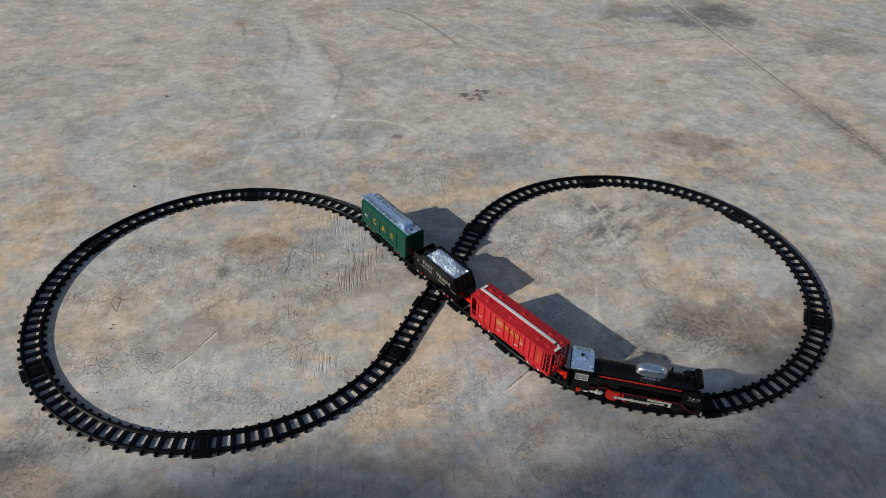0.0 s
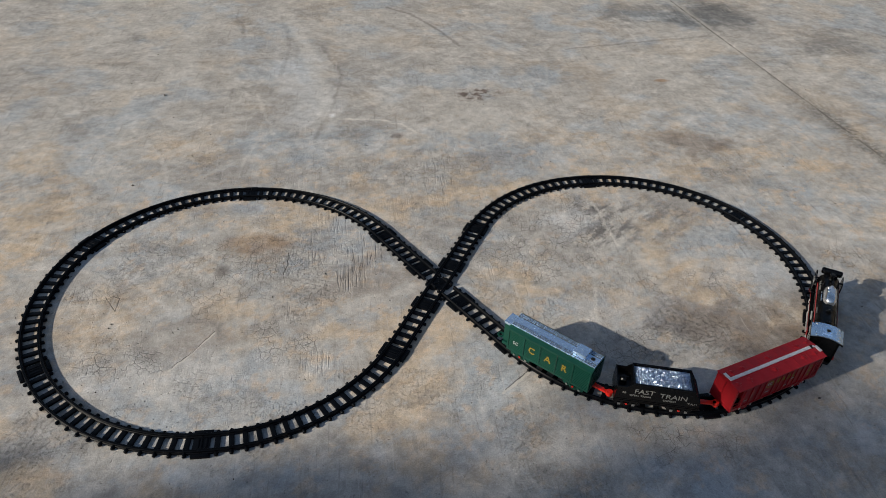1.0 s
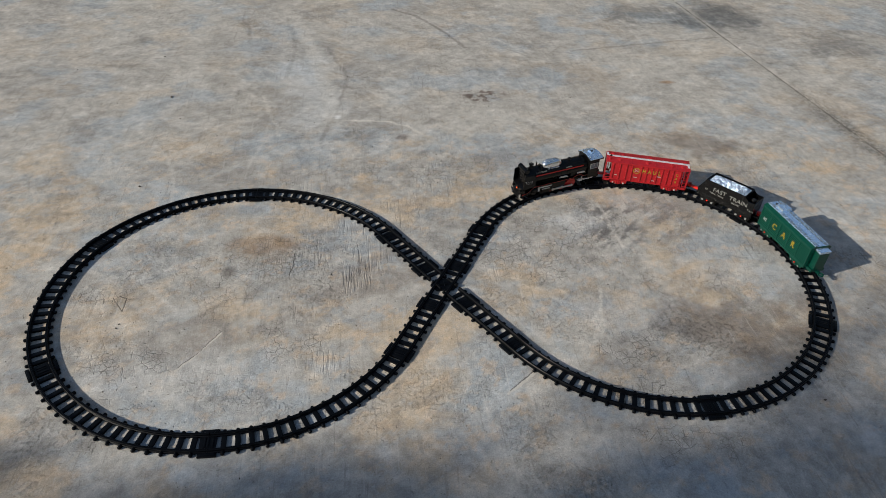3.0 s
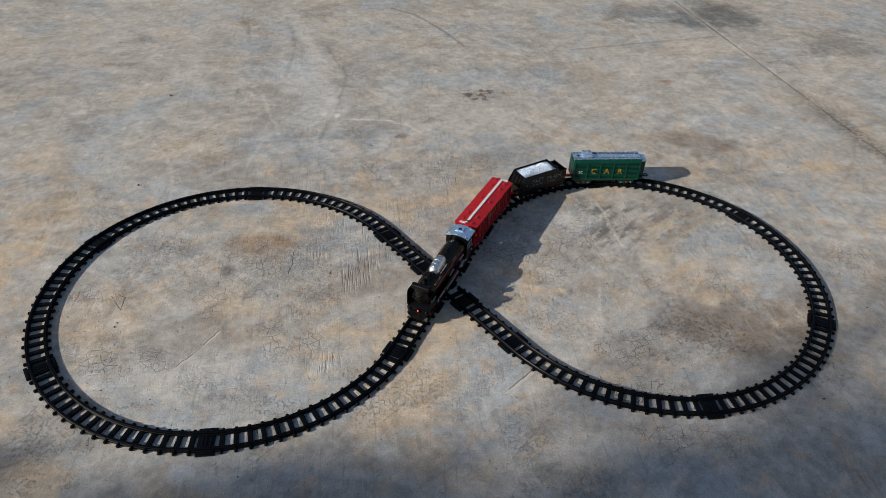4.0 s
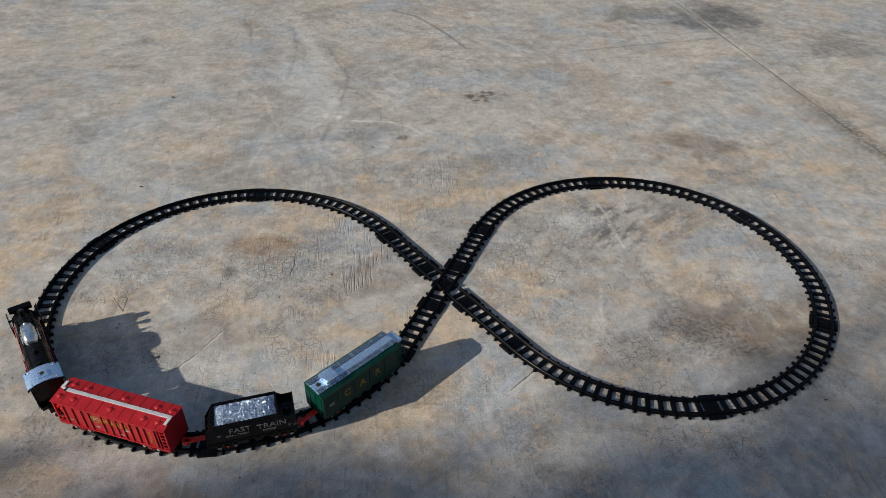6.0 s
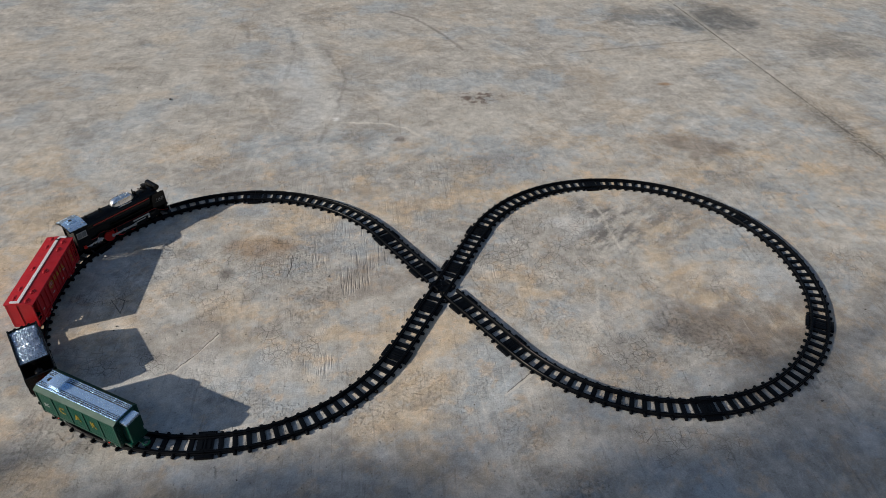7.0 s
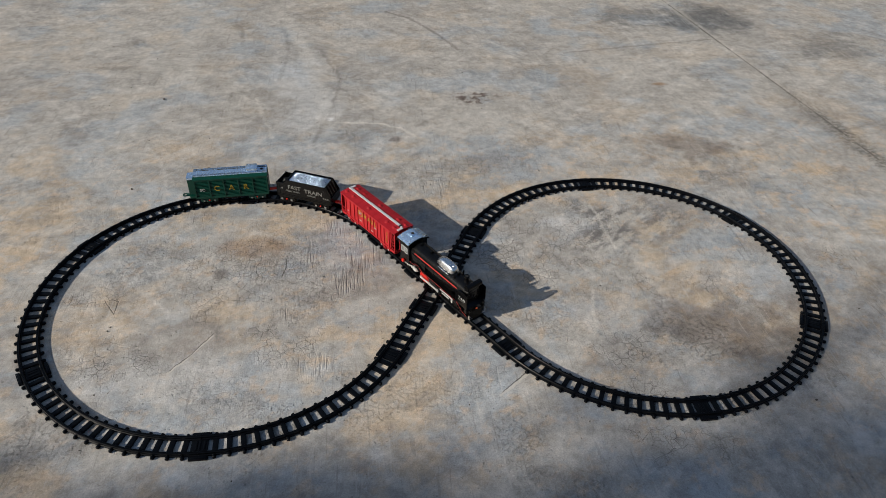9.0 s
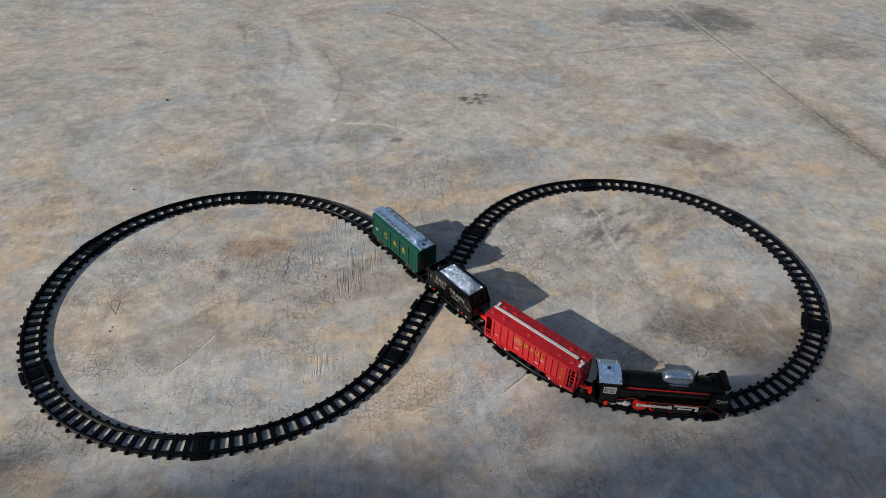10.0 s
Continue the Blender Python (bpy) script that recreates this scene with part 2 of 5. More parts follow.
def tube(bm, pts, r, seg=8):
    for a, c in zip(pts, pts[1:]):
        cyl(bm, a, c, r, seg=seg)
    return bm


def lettering(text, size, m, material, parent, label="", thick=0.0003, narrow=1.0, name="lettering", bold=0.0):
    """Raised print in the built-in font, centred on the pose m, facing its z."""
    cu = bpy.data.curves.new(name, "FONT")
    cu.body, cu.size, cu.extrude, cu.align_x, cu.align_y, cu.resolution_u, cu.offset = text, size, thick, "CENTER", "CENTER", 3, bold * size
    tmp = new(name, cu)
    bpy.context.view_layer.update()
    me = bpy.data.meshes.new_from_object(tmp.evaluated_get(bpy.context.evaluated_depsgraph_get()))
    bpy.data.objects.remove(tmp)
    me.transform(m @ Matrix.Diagonal((narrow, 1, 1, 1)))
    me.materials.clear()
    me.materials.append(material)
    ob = new(name, me)
    ob.parent = parent
    if label:
        ob["label"] = label
    return ob


def cut_in_bands(me, bands):
    """Keep of a print only what lies between the heights of each band."""
    whole = bmesh.new()
    for lo, hi in bands:
        bm = bmesh.new()
        bm.from_mesh(me)
        for z, up in ((lo, -1), (hi, 1)):
            bmesh.ops.bisect_plane(bm, geom=bm.verts[:] + bm.edges[:] + bm.faces[:], plane_co=(0, 0, z), plane_no=(0, 0, up), clear_outer=True)
        strip = bpy.data.meshes.new("strip")
        bm.to_mesh(strip)
        bm.free()
        whole.from_mesh(strip)
        bpy.data.meshes.remove(strip)
    whole.to_mesh(me)
    whole.free()


def side_pose(x, y, z):
    """The pose of print on a side wall of a wagon: y < 0 reads with the train's front to the reader's right."""
    return pose(x, y, z, 90, 0, 0) if y < 0 else pose(x, y, z, 90, 0, 180)


# ---- track plan ----
R = 0.371
LEG = R * math.tan(radians(30))     # crossing to the first curve
ARM = 0.070                         # half of the crossing piece
RAIL_TOP = 0.0095
KINKS = ((-1.573, 1.335, 0.118, -1.675, 0.547), (-0.435, 2.542, -2.0, 0.342, 0.136))   # play in the joints, degrees


def arc_on(x, y, a, turn):
    s = -1 if turn < 0 else 1
    cx, cy = x - s * R * math.sin(a), y + s * R * math.cos(a)
    a2 = a + turn
    return cx + s * R * math.sin(a2), cy - s * R * math.cos(a2), a2


def plan():
    """Poses of the curved and the straight pieces, and the line on which the train runs."""
    curves, straights, loops, arms = [], [], [], []
    for heading, kinks in ((240, KINKS[0]), (60, KINKS[1])):
        a = radians(heading)
        arms.append(a)
        straights.append((ARM * math.cos(a), ARM * math.sin(a), a, LEG - ARM))
        x, y = LEG * math.cos(a), LEG * math.sin(a)
        line = [(q * LEG / 40 * math.cos(a), q * LEG / 40 * math.sin(a)) for q in range(40)]
        for k in kinks:
            a += radians(k)
            curves.append((x, y, a))
            line += [arc_on(x, y, a, -radians(60) * q / 60)[:2] if q else (x, y) for q in range(60)]
            x, y, a = arc_on(x, y, a, -radians(60))
        home = math.atan2(-y, -x)
        arms.append(home + math.pi)
        straights.append((x, y, home, math.hypot(x, y) - ARM))
        line += [(x * (1 - q / 40), y * (1 - q / 40)) for q in range(40)]
        loops.append(line)
    way = [(0.0, 0.0)] + loops[1][1:][::-1] + loops[0]
    return curves, straights, arms, np.array(way + way[:1])


CURVES, STRAIGHTS, ARMS, WAY = plan()
CUM = np.concatenate([[0.0], np.cumsum(np.linalg.norm(np.diff(WAY, axis=0), axis=1))])
LAP = CUM[-1]


def on_way(s):
    s = s % LAP
    return Vector((float(np.interp(s, CUM, WAY[:, 0])), float(np.interp(s, CUM, WAY[:, 1]))))


# ---- ground ----
def fbm(x, y, octaves=6, rough=0.6, seed=0):
    """Layered gradient noise, about 0 to 1."""
    rng = np.random.RandomState(seed)
    table = rng.permutation(256)
    turn = rng.rand(256) * 2 * np.pi
    gx, gy = np.cos(turn), np.sin(turn)
    total, weight, size = np.zeros_like(x), 0.0, 1.0
    for _ in range(octaves):
        xi, yi = np.floor(x).astype(np.int64), np.floor(y).astype(np.int64)
        fx, fy = x - xi, y - yi
        u, v = fx * fx * fx * (fx * (fx * 6 - 15) + 10), fy * fy * fy * (fy * (fy * 6 - 15) + 10)

        def corner(i, j):
            k = table[(table[(xi + i) & 255] + yi + j) & 255]
            return gx[k] * (fx - i) + gy[k] * (fy - j)
        total += size * ((corner(0, 0) * (1 - u) + corner(1, 0) * u) * (1 - v) + (corner(0, 1) * (1 - u) + corner(1, 1) * u) * v)
        weight += size
        size *= rough
        x, y = x * 2.03 + 17.1, y * 2.03 + 5.7
    return np.clip(0.5 + total / weight * 1.25, 0, 1)


def ease(v, lo, hi):
    q = np.clip((v - lo) / (hi - lo), 0, 1)
    return q * q * (3 - 2 * q)


def ground():
    def ticks(lo, hi, step):
        inner = np.arange(lo, hi + step / 2, step)
        out = step * 1.13 ** np.arange(1, 74)
        far = np.cumsum(out)
        far = far[far < 160]
        return np.concatenate([lo - far[::-1], inner, hi + far])
    xs, ys = ticks(-1.65, 2.35, 0.0043), ticks(-0.62, 1.90, 0.0043)
    X, Y = np.meshgrid(xs, ys)
    shape, X, Y = X.shape, X.ravel(), Y.ravel()
    wob = fbm(X * 7, Y * 7, 5, 0.62, 1) - 0.5
    wob2 = fbm(X * 24, Y * 24, 4, 0.65, 2) - 0.5

    def turned(deg, sx, sy):
        c, s_ = math.cos(radians(deg)), math.sin(radians(deg))
        return (X * c + Y * s_) * sx, (-X * s_ + Y * c) * sy

    def blob(x, y, rx, ry, ragged=1.1, deg=0.0):
        c, s_ = math.cos(radians(deg)), math.sin(radians(deg))
        dx, dy = X - x, Y - y
        d = np.hypot((dx * c + dy * s_) / rx, (-dx * s_ + dy * c) / ry)
        return ease(d + wob * ragged * 1.6 + wob2 * ragged * 0.6, 1.2, 0.35)

    def stroke(points, width, soft=0.6):
        """A mark along a bent line."""
        best = np.full_like(X, 9.0)
        wx, wy = X + wob2 * 0.012, Y + wob2 * 0.012
        for (ax, ay), (bx, by) in zip(points, points[1:]):
            dx, dy = bx - ax, by - ay
            k = np.clip(((wx - ax) * dx + (wy - ay) * dy) / (dx * dx + dy * dy), 0, 1)
            best = np.minimum(best, np.hypot(wx - ax - k * dx, wy - ay - k * dy))
        return ease(best, width, width * (1 - soft))

    tone = np.empty((len(X), 3))
    tone[:] = (0.412, 0.384, 0.350)

    def lay(mask, colour, strength):
        k = (np.clip(mask, 0, 1) * strength)[:, None]
        tone[:] = tone * (1 - k) + np.array(colour) * k

    # broad clouds of tan, blue-grey and brown
    n = fbm(X * 1.6, Y * 1.9, 5, 0.6, 3)
    lay(ease(n, 0.50, 0.72), (0.470, 0.440, 0.400), 0.8)
    lay(ease(n, 0.50, 0.28), (0.330, 0.312, 0.292), 0.8)
    near = ease(Y, 0.9, 0.4)
    lay(ease(fbm(*turned(12, 4.2, 4.8), 7, 0.60, 4), 0.50, 0.70) * (0.35 + 0.65 * near), (0.545, 0.425, 0.300), 0.78)
    lay(ease(fbm(*turned(-8, 3.8, 4.4), 7, 0.60, 5), 0.52, 0.72), (0.350, 0.385, 0.418), 0.74)
    lay(ease(fbm(*turned(20, 9, 11), 7, 0.72, 6), 0.54, 0.76) * (0.5 + 0.5 * near), (0.265, 0.235, 0.210), 0.48)
    lay(ease(fbm(*turned(0, 9, 11), 7, 0.72, 7), 0.55, 0.75), (0.580, 0.545, 0.500), 0.40)
    lay(ease(fbm(*turned(5, 18, 22), 6, 0.72, 27), 0.56, 0.74) * (0.12 + 0.88 * near), (0.575, 0.425, 0.290), 0.55)
    lay(ease(fbm(*turned(-30, 17, 21), 6, 0.72, 28), 0.56, 0.74) * (0.12 + 0.88 * near), (0.345, 0.385, 0.425), 0.42)
    # long trowel sweeps
    for deg, sx, sy, seed in ((8, 5.0, 19, 8), (-14, 5.0, 20, 9), (38, 5.0, 22, 10), (-52, 5.5, 24, 11)):
        q = fbm(*turned(deg, sx, sy), 6, 0.68, seed)
        where = ease(fbm(X * 2.2, Y * 2.2, 3, 0.5, seed + 30), 0.42, 0.60)
        lay(ease(q, 0.54, 0.72) * where, (0.560, 0.530, 0.490), 0.34)
        lay(ease(q, 0.46, 0.28) * where, (0.270, 0.250, 0.230), 0.30)
    # arcs left by the float
    rng = np.random.RandomState(4)
    for _ in range(70):
        cx, cy, r = rng.uniform(-1.8, 2.4), rng.uniform(-0.6, 2.0), rng.uniform(0.25, 0.9)
        a0, span_a = rng.uniform(0, 6.28), rng.uniform(0.25, 0.8)
        d = np.abs(np.hypot(X - cx, Y - cy) - r + wob * 0.01)
        ang = np.abs((np.arctan2(Y - cy, X - cx) - a0 + np.pi) % (2 * np.pi) - np.pi)
        line = ease(d, rng.uniform(0.005, 0.011), 0.001) * ease(ang, span_a, span_a * 0.5)
        light = rng.rand() < 0.55
        lay(line, (0.60, 0.57, 0.53) if light else (0.215, 0.195, 0.178), rng.uniform(0.12, 0.34))

    # stains and worn spots
    cloud = ease(fbm(X * 13, Y * 13, 6, 0.7, 12), 0.68, 0.40)
    lay(np.maximum.reduce([blob(1.28, 1.56, 0.24, 0.19, 0.55), 0.6 * blob(1.67, 1.26, 0.16, 0.15, 1.0, -25), 0.7 * blob(0.96, 1.60, 0.18, 0.12, 1.0)]) * (0.72 + 0.28 * cloud), (0.105, 0.110, 0.114), 0.85)
    drag = ease(fbm(*turned(-55, 30, 9), 6, 0.7, 13), 0.42, 0.60)
    lay(np.maximum(blob(0.43, 0.17, 0.10, 0.11), 0.7 * blob(0.58, 0.22, 0.13, 0.10)) * drag, (0.125, 0.118, 0.118), 0.75)
    lay(np.maximum.reduce([blob(0.58, -0.15, 0.20, 0.10), 1.0 * blob(0.78, 0.55, 0.12, 0.09), 0.6 * blob(-0.15, 0.02, 0.16, 0.07), 0.6 * blob(-0.47, -0.12, 0.10, 0.06), 0.5 * blob(0.20, 0.50, 0.12, 0.05)]), (0.185, 0.140, 0.108), 0.58)
    lay(blob(-0.460, 0.082, 0.021, 0.022, 0.3), (0.175, 0.155, 0.140), 0.75)
    lay(np.maximum(0.65 * blob(-0.39, 0.165, 0.09, 0.05), blob(0.856, 0.961, 0.030, 0.014, 0.5)), (0.300, 0.180, 0.095), 0.75)
    lay(np.maximum.reduce([blob(-0.33, 1.00, 0.10, 0.42, 0.8, 9), 0.9 * blob(0.33, 0.20, 0.06, 0.05), 0.8 * blob(0.30, -0.10, 0.16, 0.06), 0.8 * blob(0.70, -0.03, 0.16, 0.05), 0.6 * blob(-0.47, -0.20, 0.22, 0.06)]), (0.540, 0.545, 0.550), 0.50)
    lay(np.maximum(blob(0.212, 0.888, 0.075, 0.050) * ease(fbm(X * 42, Y * 42, 4, 0.65, 19), 0.50, 0.62), 0.7 * blob(-0.053, 0.638, 0.022, 0.018)), (0.130, 0.085, 0.070), 0.80)
    # white paint spot, scratches, edges of former pours
    lay(blob(-0.232, 0.773, 0.012, 0.013, 0.5), (0.85, 0.84, 0.84), 0.95)
    for points, width, k, light in (
            (((-0.215, 0.752), (-0.10, 0.742), (-0.02, 0.700), (0.010, 0.657)), 0.006, 0.6, True),
            (((-0.02, 1.68), (0.07, 1.60), (0.16, 1.44), (0.22, 1.28)), 0.009, 0.45, False),
            (((-0.60, 1.60), (-0.56, 1.48), (-0.55, 1.36)), 0.010, 0.25, False),
            (((-0.27, 1.30), (-0.20, 1.05), (-0.235, 0.80), (-0.28, 0.62)), 0.008, 0.26, False),
            (((-0.43, 1.60), (-0.38, 1.30), (-0.40, 1.05)), 0.010, 0.22, False),
            (((0.420, 0.28), (0.425, 0.10)), 0.005, 0.6, True), (((0.335, -0.02), (0.300, -0.16)), 0.005, 0.55, True),
            (((-0.446, 1.704), (-0.343, 1.379), (-0.263, 0.958), (-0.242, 0.733)), 0.034, 0.22, True), (((-0.462, 0.926), (-0.392, 0.673)), 0.007, 0.4, True),
            (((0.60, 1.235), (0.95, 1.300), (1.24, 1.345)), 0.008, 0.32, False)):
        lay(stroke(points, width), (0.66, 0.62, 0.56) if light else (0.085, 0.070, 0.060), k)
    # the long joint between two slabs
    off = np.abs(X - (1.356 - 0.0944 * Y) - wob2 * 0.010)
    here = ((Y > -4) & (Y < 6)).astype(float)
    lay(ease(off, 0.030, 0.008) * here, (0.57, 0.53, 0.47), 0.35)

    craze = np.maximum(blob(0.24, 0.15, 0.22, 0.20), blob(0.46, -0.03, 0.30, 0.045))
    for spot in ((-0.42, 0.10, 0.17, 0.13), (-0.59, -0.165, 0.10, 0.035), (-0.68, 0.02, 0.09, 0.03), (-0.30, -0.14, 0.10, 0.06), (0.02, 0.46, 0.30, 0.09), (0.97, 0.03, 0.08, 0.07),
                 (-0.39, 0.17, 0.09, 0.06), (0.30, -0.32, 0.10, 0.05), (0.47, -0.37, 0.12, 0.03), (0.36, -0.42, 0.10, 0.04), (-0.05, 0.16, 0.08, 0.07), (0.36, -0.20, 0.08, 0.05), (0.80, 0.42, 0.06, 0.05)):
        craze = np.maximum(craze, blob(*spot))
    craze = np.maximum(craze, 0.45 * ease(fbm(X * 3.4, Y * 3.4, 4, 0.6, 15), 0.54, 0.68) * ease(Y, 0.75, 0.35) * (0.25 + 0.75 * ease(Y, -0.42, -0.15)))
    craze *= ease(fbm(X * 15, Y * 15, 4, 0.65, 16), 0.32, 0.50)
    craze = np.maximum(craze, 0.9 * ease(off, 0.09, 0.0) * ease(Y, 1.1, 0.4) * here)
    comb = np.maximum.reduce([0.3 * blob(-0.12, 0.28, 0.30, 0.22), 0.5 * blob(0.75, 0.15, 0.16, 0.12), 1.0 * blob(-0.24, 0.10, 0.17, 0.12), 0.7 * blob(0.03, 0.42, 0.07, 0.10), 0.45 * blob(0.17, 0.05, 0.10, 0.10), 0.7 * blob(-0.25, -0.18, 0.08, 0.05), 0.6 * blob(0.06, 0.55, 0.08, 0.05)])
    comb *= ease(fbm(X * 11, Y * 11, 4, 0.65, 18), 0.38, 0.58)
    rough = np.maximum.reduce([blob(0.212, 0.888, 0.060, 0.035), blob(-0.05, 0.638, 0.018, 0.014), 0.8 * blob(0.48, -0.20, 0.10, 0.09), 0.8 * blob(-0.60, 0.17, 0.05, 0.05), 0.9 * ease(off, 0.045, 0.0) * here * ease(Y, 1.4, 0.7), 0.5 * ease(fbm(X * 5, Y * 5, 5, 0.6, 17), 0.60, 0.74)])

    # far from the track, where the sheet is coarse, the tone evens out
    gx, gy = np.meshgrid(np.gradient(xs), np.gradient(ys))
    far = ease(np.maximum(gx, gy).ravel(), 0.012, 0.08)[:, None]
    tone = tone * (1 - 0.85 * far) + np.array((0.405, 0.372, 0.330)) * 0.85 * far
    craze, comb, rough = (v * (1 - far[:, 0]) for v in (craze, comb, rough))
    ny, nx = shape
    me = bpy.data.meshes.new("ground")
    me.vertices.add(nx * ny)
    co = np.zeros((nx * ny, 3), np.float32)
    co[:, 0], co[:, 1] = X, Y
    me.vertices.foreach_set("co", co.ravel())
    i, j = np.meshgrid(np.arange(nx - 1), np.arange(ny - 1))
    q = (j * nx + i).ravel()
    quads = np.stack([q, q + 1, q + nx + 1, q + nx], 1).astype(np.int32)
    me.loops.add(quads.size)
    me.loops.foreach_set("vertex_index", quads.ravel())
    me.polygons.add(len(quads))
    me.polygons.foreach_set("loop_start", np.arange(0, quads.size, 4, dtype=np.int32))
    me.update(calc_edges=True)
    for name, values in (("tone", tone), ("zones", np.stack([craze, comb, rough], 1))):
        layer = me.color_attributes.new(name, "FLOAT_COLOR", "POINT")
        layer.data.foreach_set("color", np.concatenate([values, np.ones((len(X), 1))], 1).astype(np.float32).ravel())
    me.materials.append(CONCRETE)
    tagged(new("ground", me), "weathered grey and tan concrete yard with fine cracks and stains", "ground", "", "structure")


ground()

# ---- unseen plain walls, added round the yard to block low sky light ----
PLASTER = plastic("brown_plaster", (0.11, 0.095, 0.075), 0.9, 0, 0.25, 1.5, 0.6)


def sky_block_walls():
    for name, x0, x1, y0, y1, z in (("wall_west", -13.3, -13.0, -9.3, 9.3, 4.6), ("wall_east", 9.0, 9.3, -9.3, 9.3, 4.2), ("wall_north", -13.0, 9.0, 9.0, 9.3, 4.2), ("wall_south", -13.0, 9.0, -9.3, -9.0, 3.2)):
        bm = bmesh.new()
        box(bm, x0, x1, y0, y1, 0, z)
        box(bm, x0 - 0.06, x1 + 0.06, y0 - 0.06, y1 + 0.06, z + 0.003, z + 0.12, 0.02)
        tagged(part(name, bm, PLASTER, None), "unseen plain brown plastered wall, added to block low sky light", "wall", "", "structure")


sky_block_walls()

# ---- an unseen tree beside the yard, added to cast the shade along the near edge ----
BARK = plastic("brown_bark", (0.10, 0.07, 0.05), 0.85, 0, 0.3, 12, 0.8)
LEAF = plastic("green_leaf", (0.045, 0.085, 0.025), 0.55, 0, 0.3, 3)


def shade_tree():
    rng = random.Random(11)
    t = thing("tree", "unseen leafy green tree with a brown trunk, added to shade the near ground", "tree")
    lift = 1 / math.sin(radians(SUN_EL))

    def over(x, y, z):
        """The place z metres up whose shadow falls on (x, y)."""
        return Vector((x, y, 0)) - sun_way * (z * lift)
    foot = over(0.9, -2.4, 4.2)
    foot.z = 0
    top = over(0.9, -2.0, 4.3)
    bm = bmesh.new()
    pts = [foot, foot.lerp(top, 0.35) + Vector((0.1, -0.05, 0)), foot.lerp(top, 0.7) + Vector((-0.06, 0.05, 0)), top]
    for i, (a, c) in enumerate(zip(pts, pts[1:])):
        cyl(bm, a, c, 0.16 - 0.04 * i, 0.12 - 0.04 * i, 10)
    for i in range(9):
        a = pts[2].lerp(top, rng.random())
        cyl(bm, a, over(rng.uniform(-0.8, 2.6), rng.uniform(-2.6, -1.2), rng.uniform(4.2, 4.9)), 0.045, 0.012, 7)
    part("trunk", bm, BARK, t)
    bm = bmesh.new()
    clumps = []
    while len(clumps) < 300:
        x, y = rng.uniform(-2.6, 4.2), rng.uniform(-3.4, -0.46)
        if ((x - 0.8) / 3.4) ** 2 + ((y + 1.9) / 1.5) ** 4 < 1 and y < -0.565 + 0.12 * min(1.0, max(-0.9, x - 0.35)):
            clumps.append((x, y, rng.uniform(4.0, 5.2)))
    clumps += [(-1.6 + 0.09 * i, -0.665 + 0.055 * max(0.0, min(1.0, 0.09 * i - 2.0)) - 0.05 * max(0.0, min(1.0, 1.2 - 0.09 * i)) + rng.uniform(-0.03, 0.03), rng.uniform(4.2, 5.0)) for i in range(44)]
    for x, y, z in clumps:
        r = rng.uniform(0.07, 0.12)
        for _ in range(60):
            p = over(x + rng.gauss(0, r * 2.2), y + rng.gauss(0, r), z + rng.gauss(0, r * 1.2))
            q = Euler((rng.uniform(-0.8, 0.8), rng.uniform(-0.8, 0.8), rng.uniform(0, 6.3))).to_matrix()
            ln, w = rng.uniform(0.06, 0.11), rng.uniform(0.03, 0.05)
            bm.faces.new([bm.verts.new(p + q @ Vector(v)) for v in ((-ln, 0, 0), (0, -w, 0.01), (ln, 0, 0), (0, w, 0.01))])
    # thin outer leaves, added only to dim the sun round the right loop
    for _ in range(180):
        x, y = rng.uniform(0.25, 1.7), rng.uniform(-0.62, -0.02)
        if rng.random() > min(1.0, (x - 0.15) * 1.1) * min(1.0, (0.02 - y) * 2.2):
            continue
        p = over(x, y, rng.uniform(4.4, 5.4))
        q = Euler((rng.uniform(-0.8, 0.8), rng.uniform(-0.8, 0.8), rng.uniform(0, 6.3))).to_matrix()
        ln, w = rng.uniform(0.05, 0.09), rng.uniform(0.025, 0.04)
        bm.faces.new([bm.verts.new(p + q @ Vector(v)) for v in ((-ln, 0, 0), (0, -w, 0.01), (ln, 0, 0), (0, w, 0.01))])
    # a few more leaves, placed to dim one spot by the near right track
    for _ in range(13):
        p = over(rng.gauss(0.60, 0.09), rng.gauss(-0.31, 0.04), rng.uniform(4.4, 5.2))
        q = Euler((rng.uniform(-0.8, 0.8), rng.uniform(-0.8, 0.8), rng.uniform(0, 6.3))).to_matrix()
        ln, w = rng.uniform(0.05, 0.09), rng.uniform(0.025, 0.04)
        bm.faces.new([bm.verts.new(p + q @ Vector(v)) for v in ((-ln, 0, 0), (0, -w, 0.01), (ln, 0, 0), (0, w, 0.01))])
    part("crown", bm, LEAF, t)


shade_tree()

# ---- grit on the concrete ----
def grit():
    rng = random.Random(3)
    bm = bmesh.new()
    places = [(-0.649, -0.064, 0.0022), (-0.652, -0.075, 0.0020), (0.352, -0.024, 0.0026), (-0.737, 0.930, 0.0045), (-0.72, 0.43, 0.0030), (0.655, -0.365, 0.0022)]
    for _ in range(150):
        places.append((rng.uniform(-1.4, 2.0), rng.uniform(-0.5, 1.7), rng.uniform(0.0007, 0.0019)))
    for x, y, r in places:
        q = bmesh.ops.create_icosphere(bm, subdivisions=1, radius=r)
        m = pose(x, y, r * 0.45, 0, 0, rng.uniform(0, 360)) @ Matrix.Diagonal((rng.uniform(0.9, 1.8), rng.uniform(0.6, 1.1), rng.uniform(0.4, 0.8), 1))
        for v in q["verts"]:
            v.co *= rng.uniform(0.75, 1.2)
        bmesh.ops.transform(bm, matrix=m, verts=q["verts"])
    tagged(part("grit", bm, GRIT, None), "scattered dark grit and tiny stones on the concrete", "grit", "", "stuff")


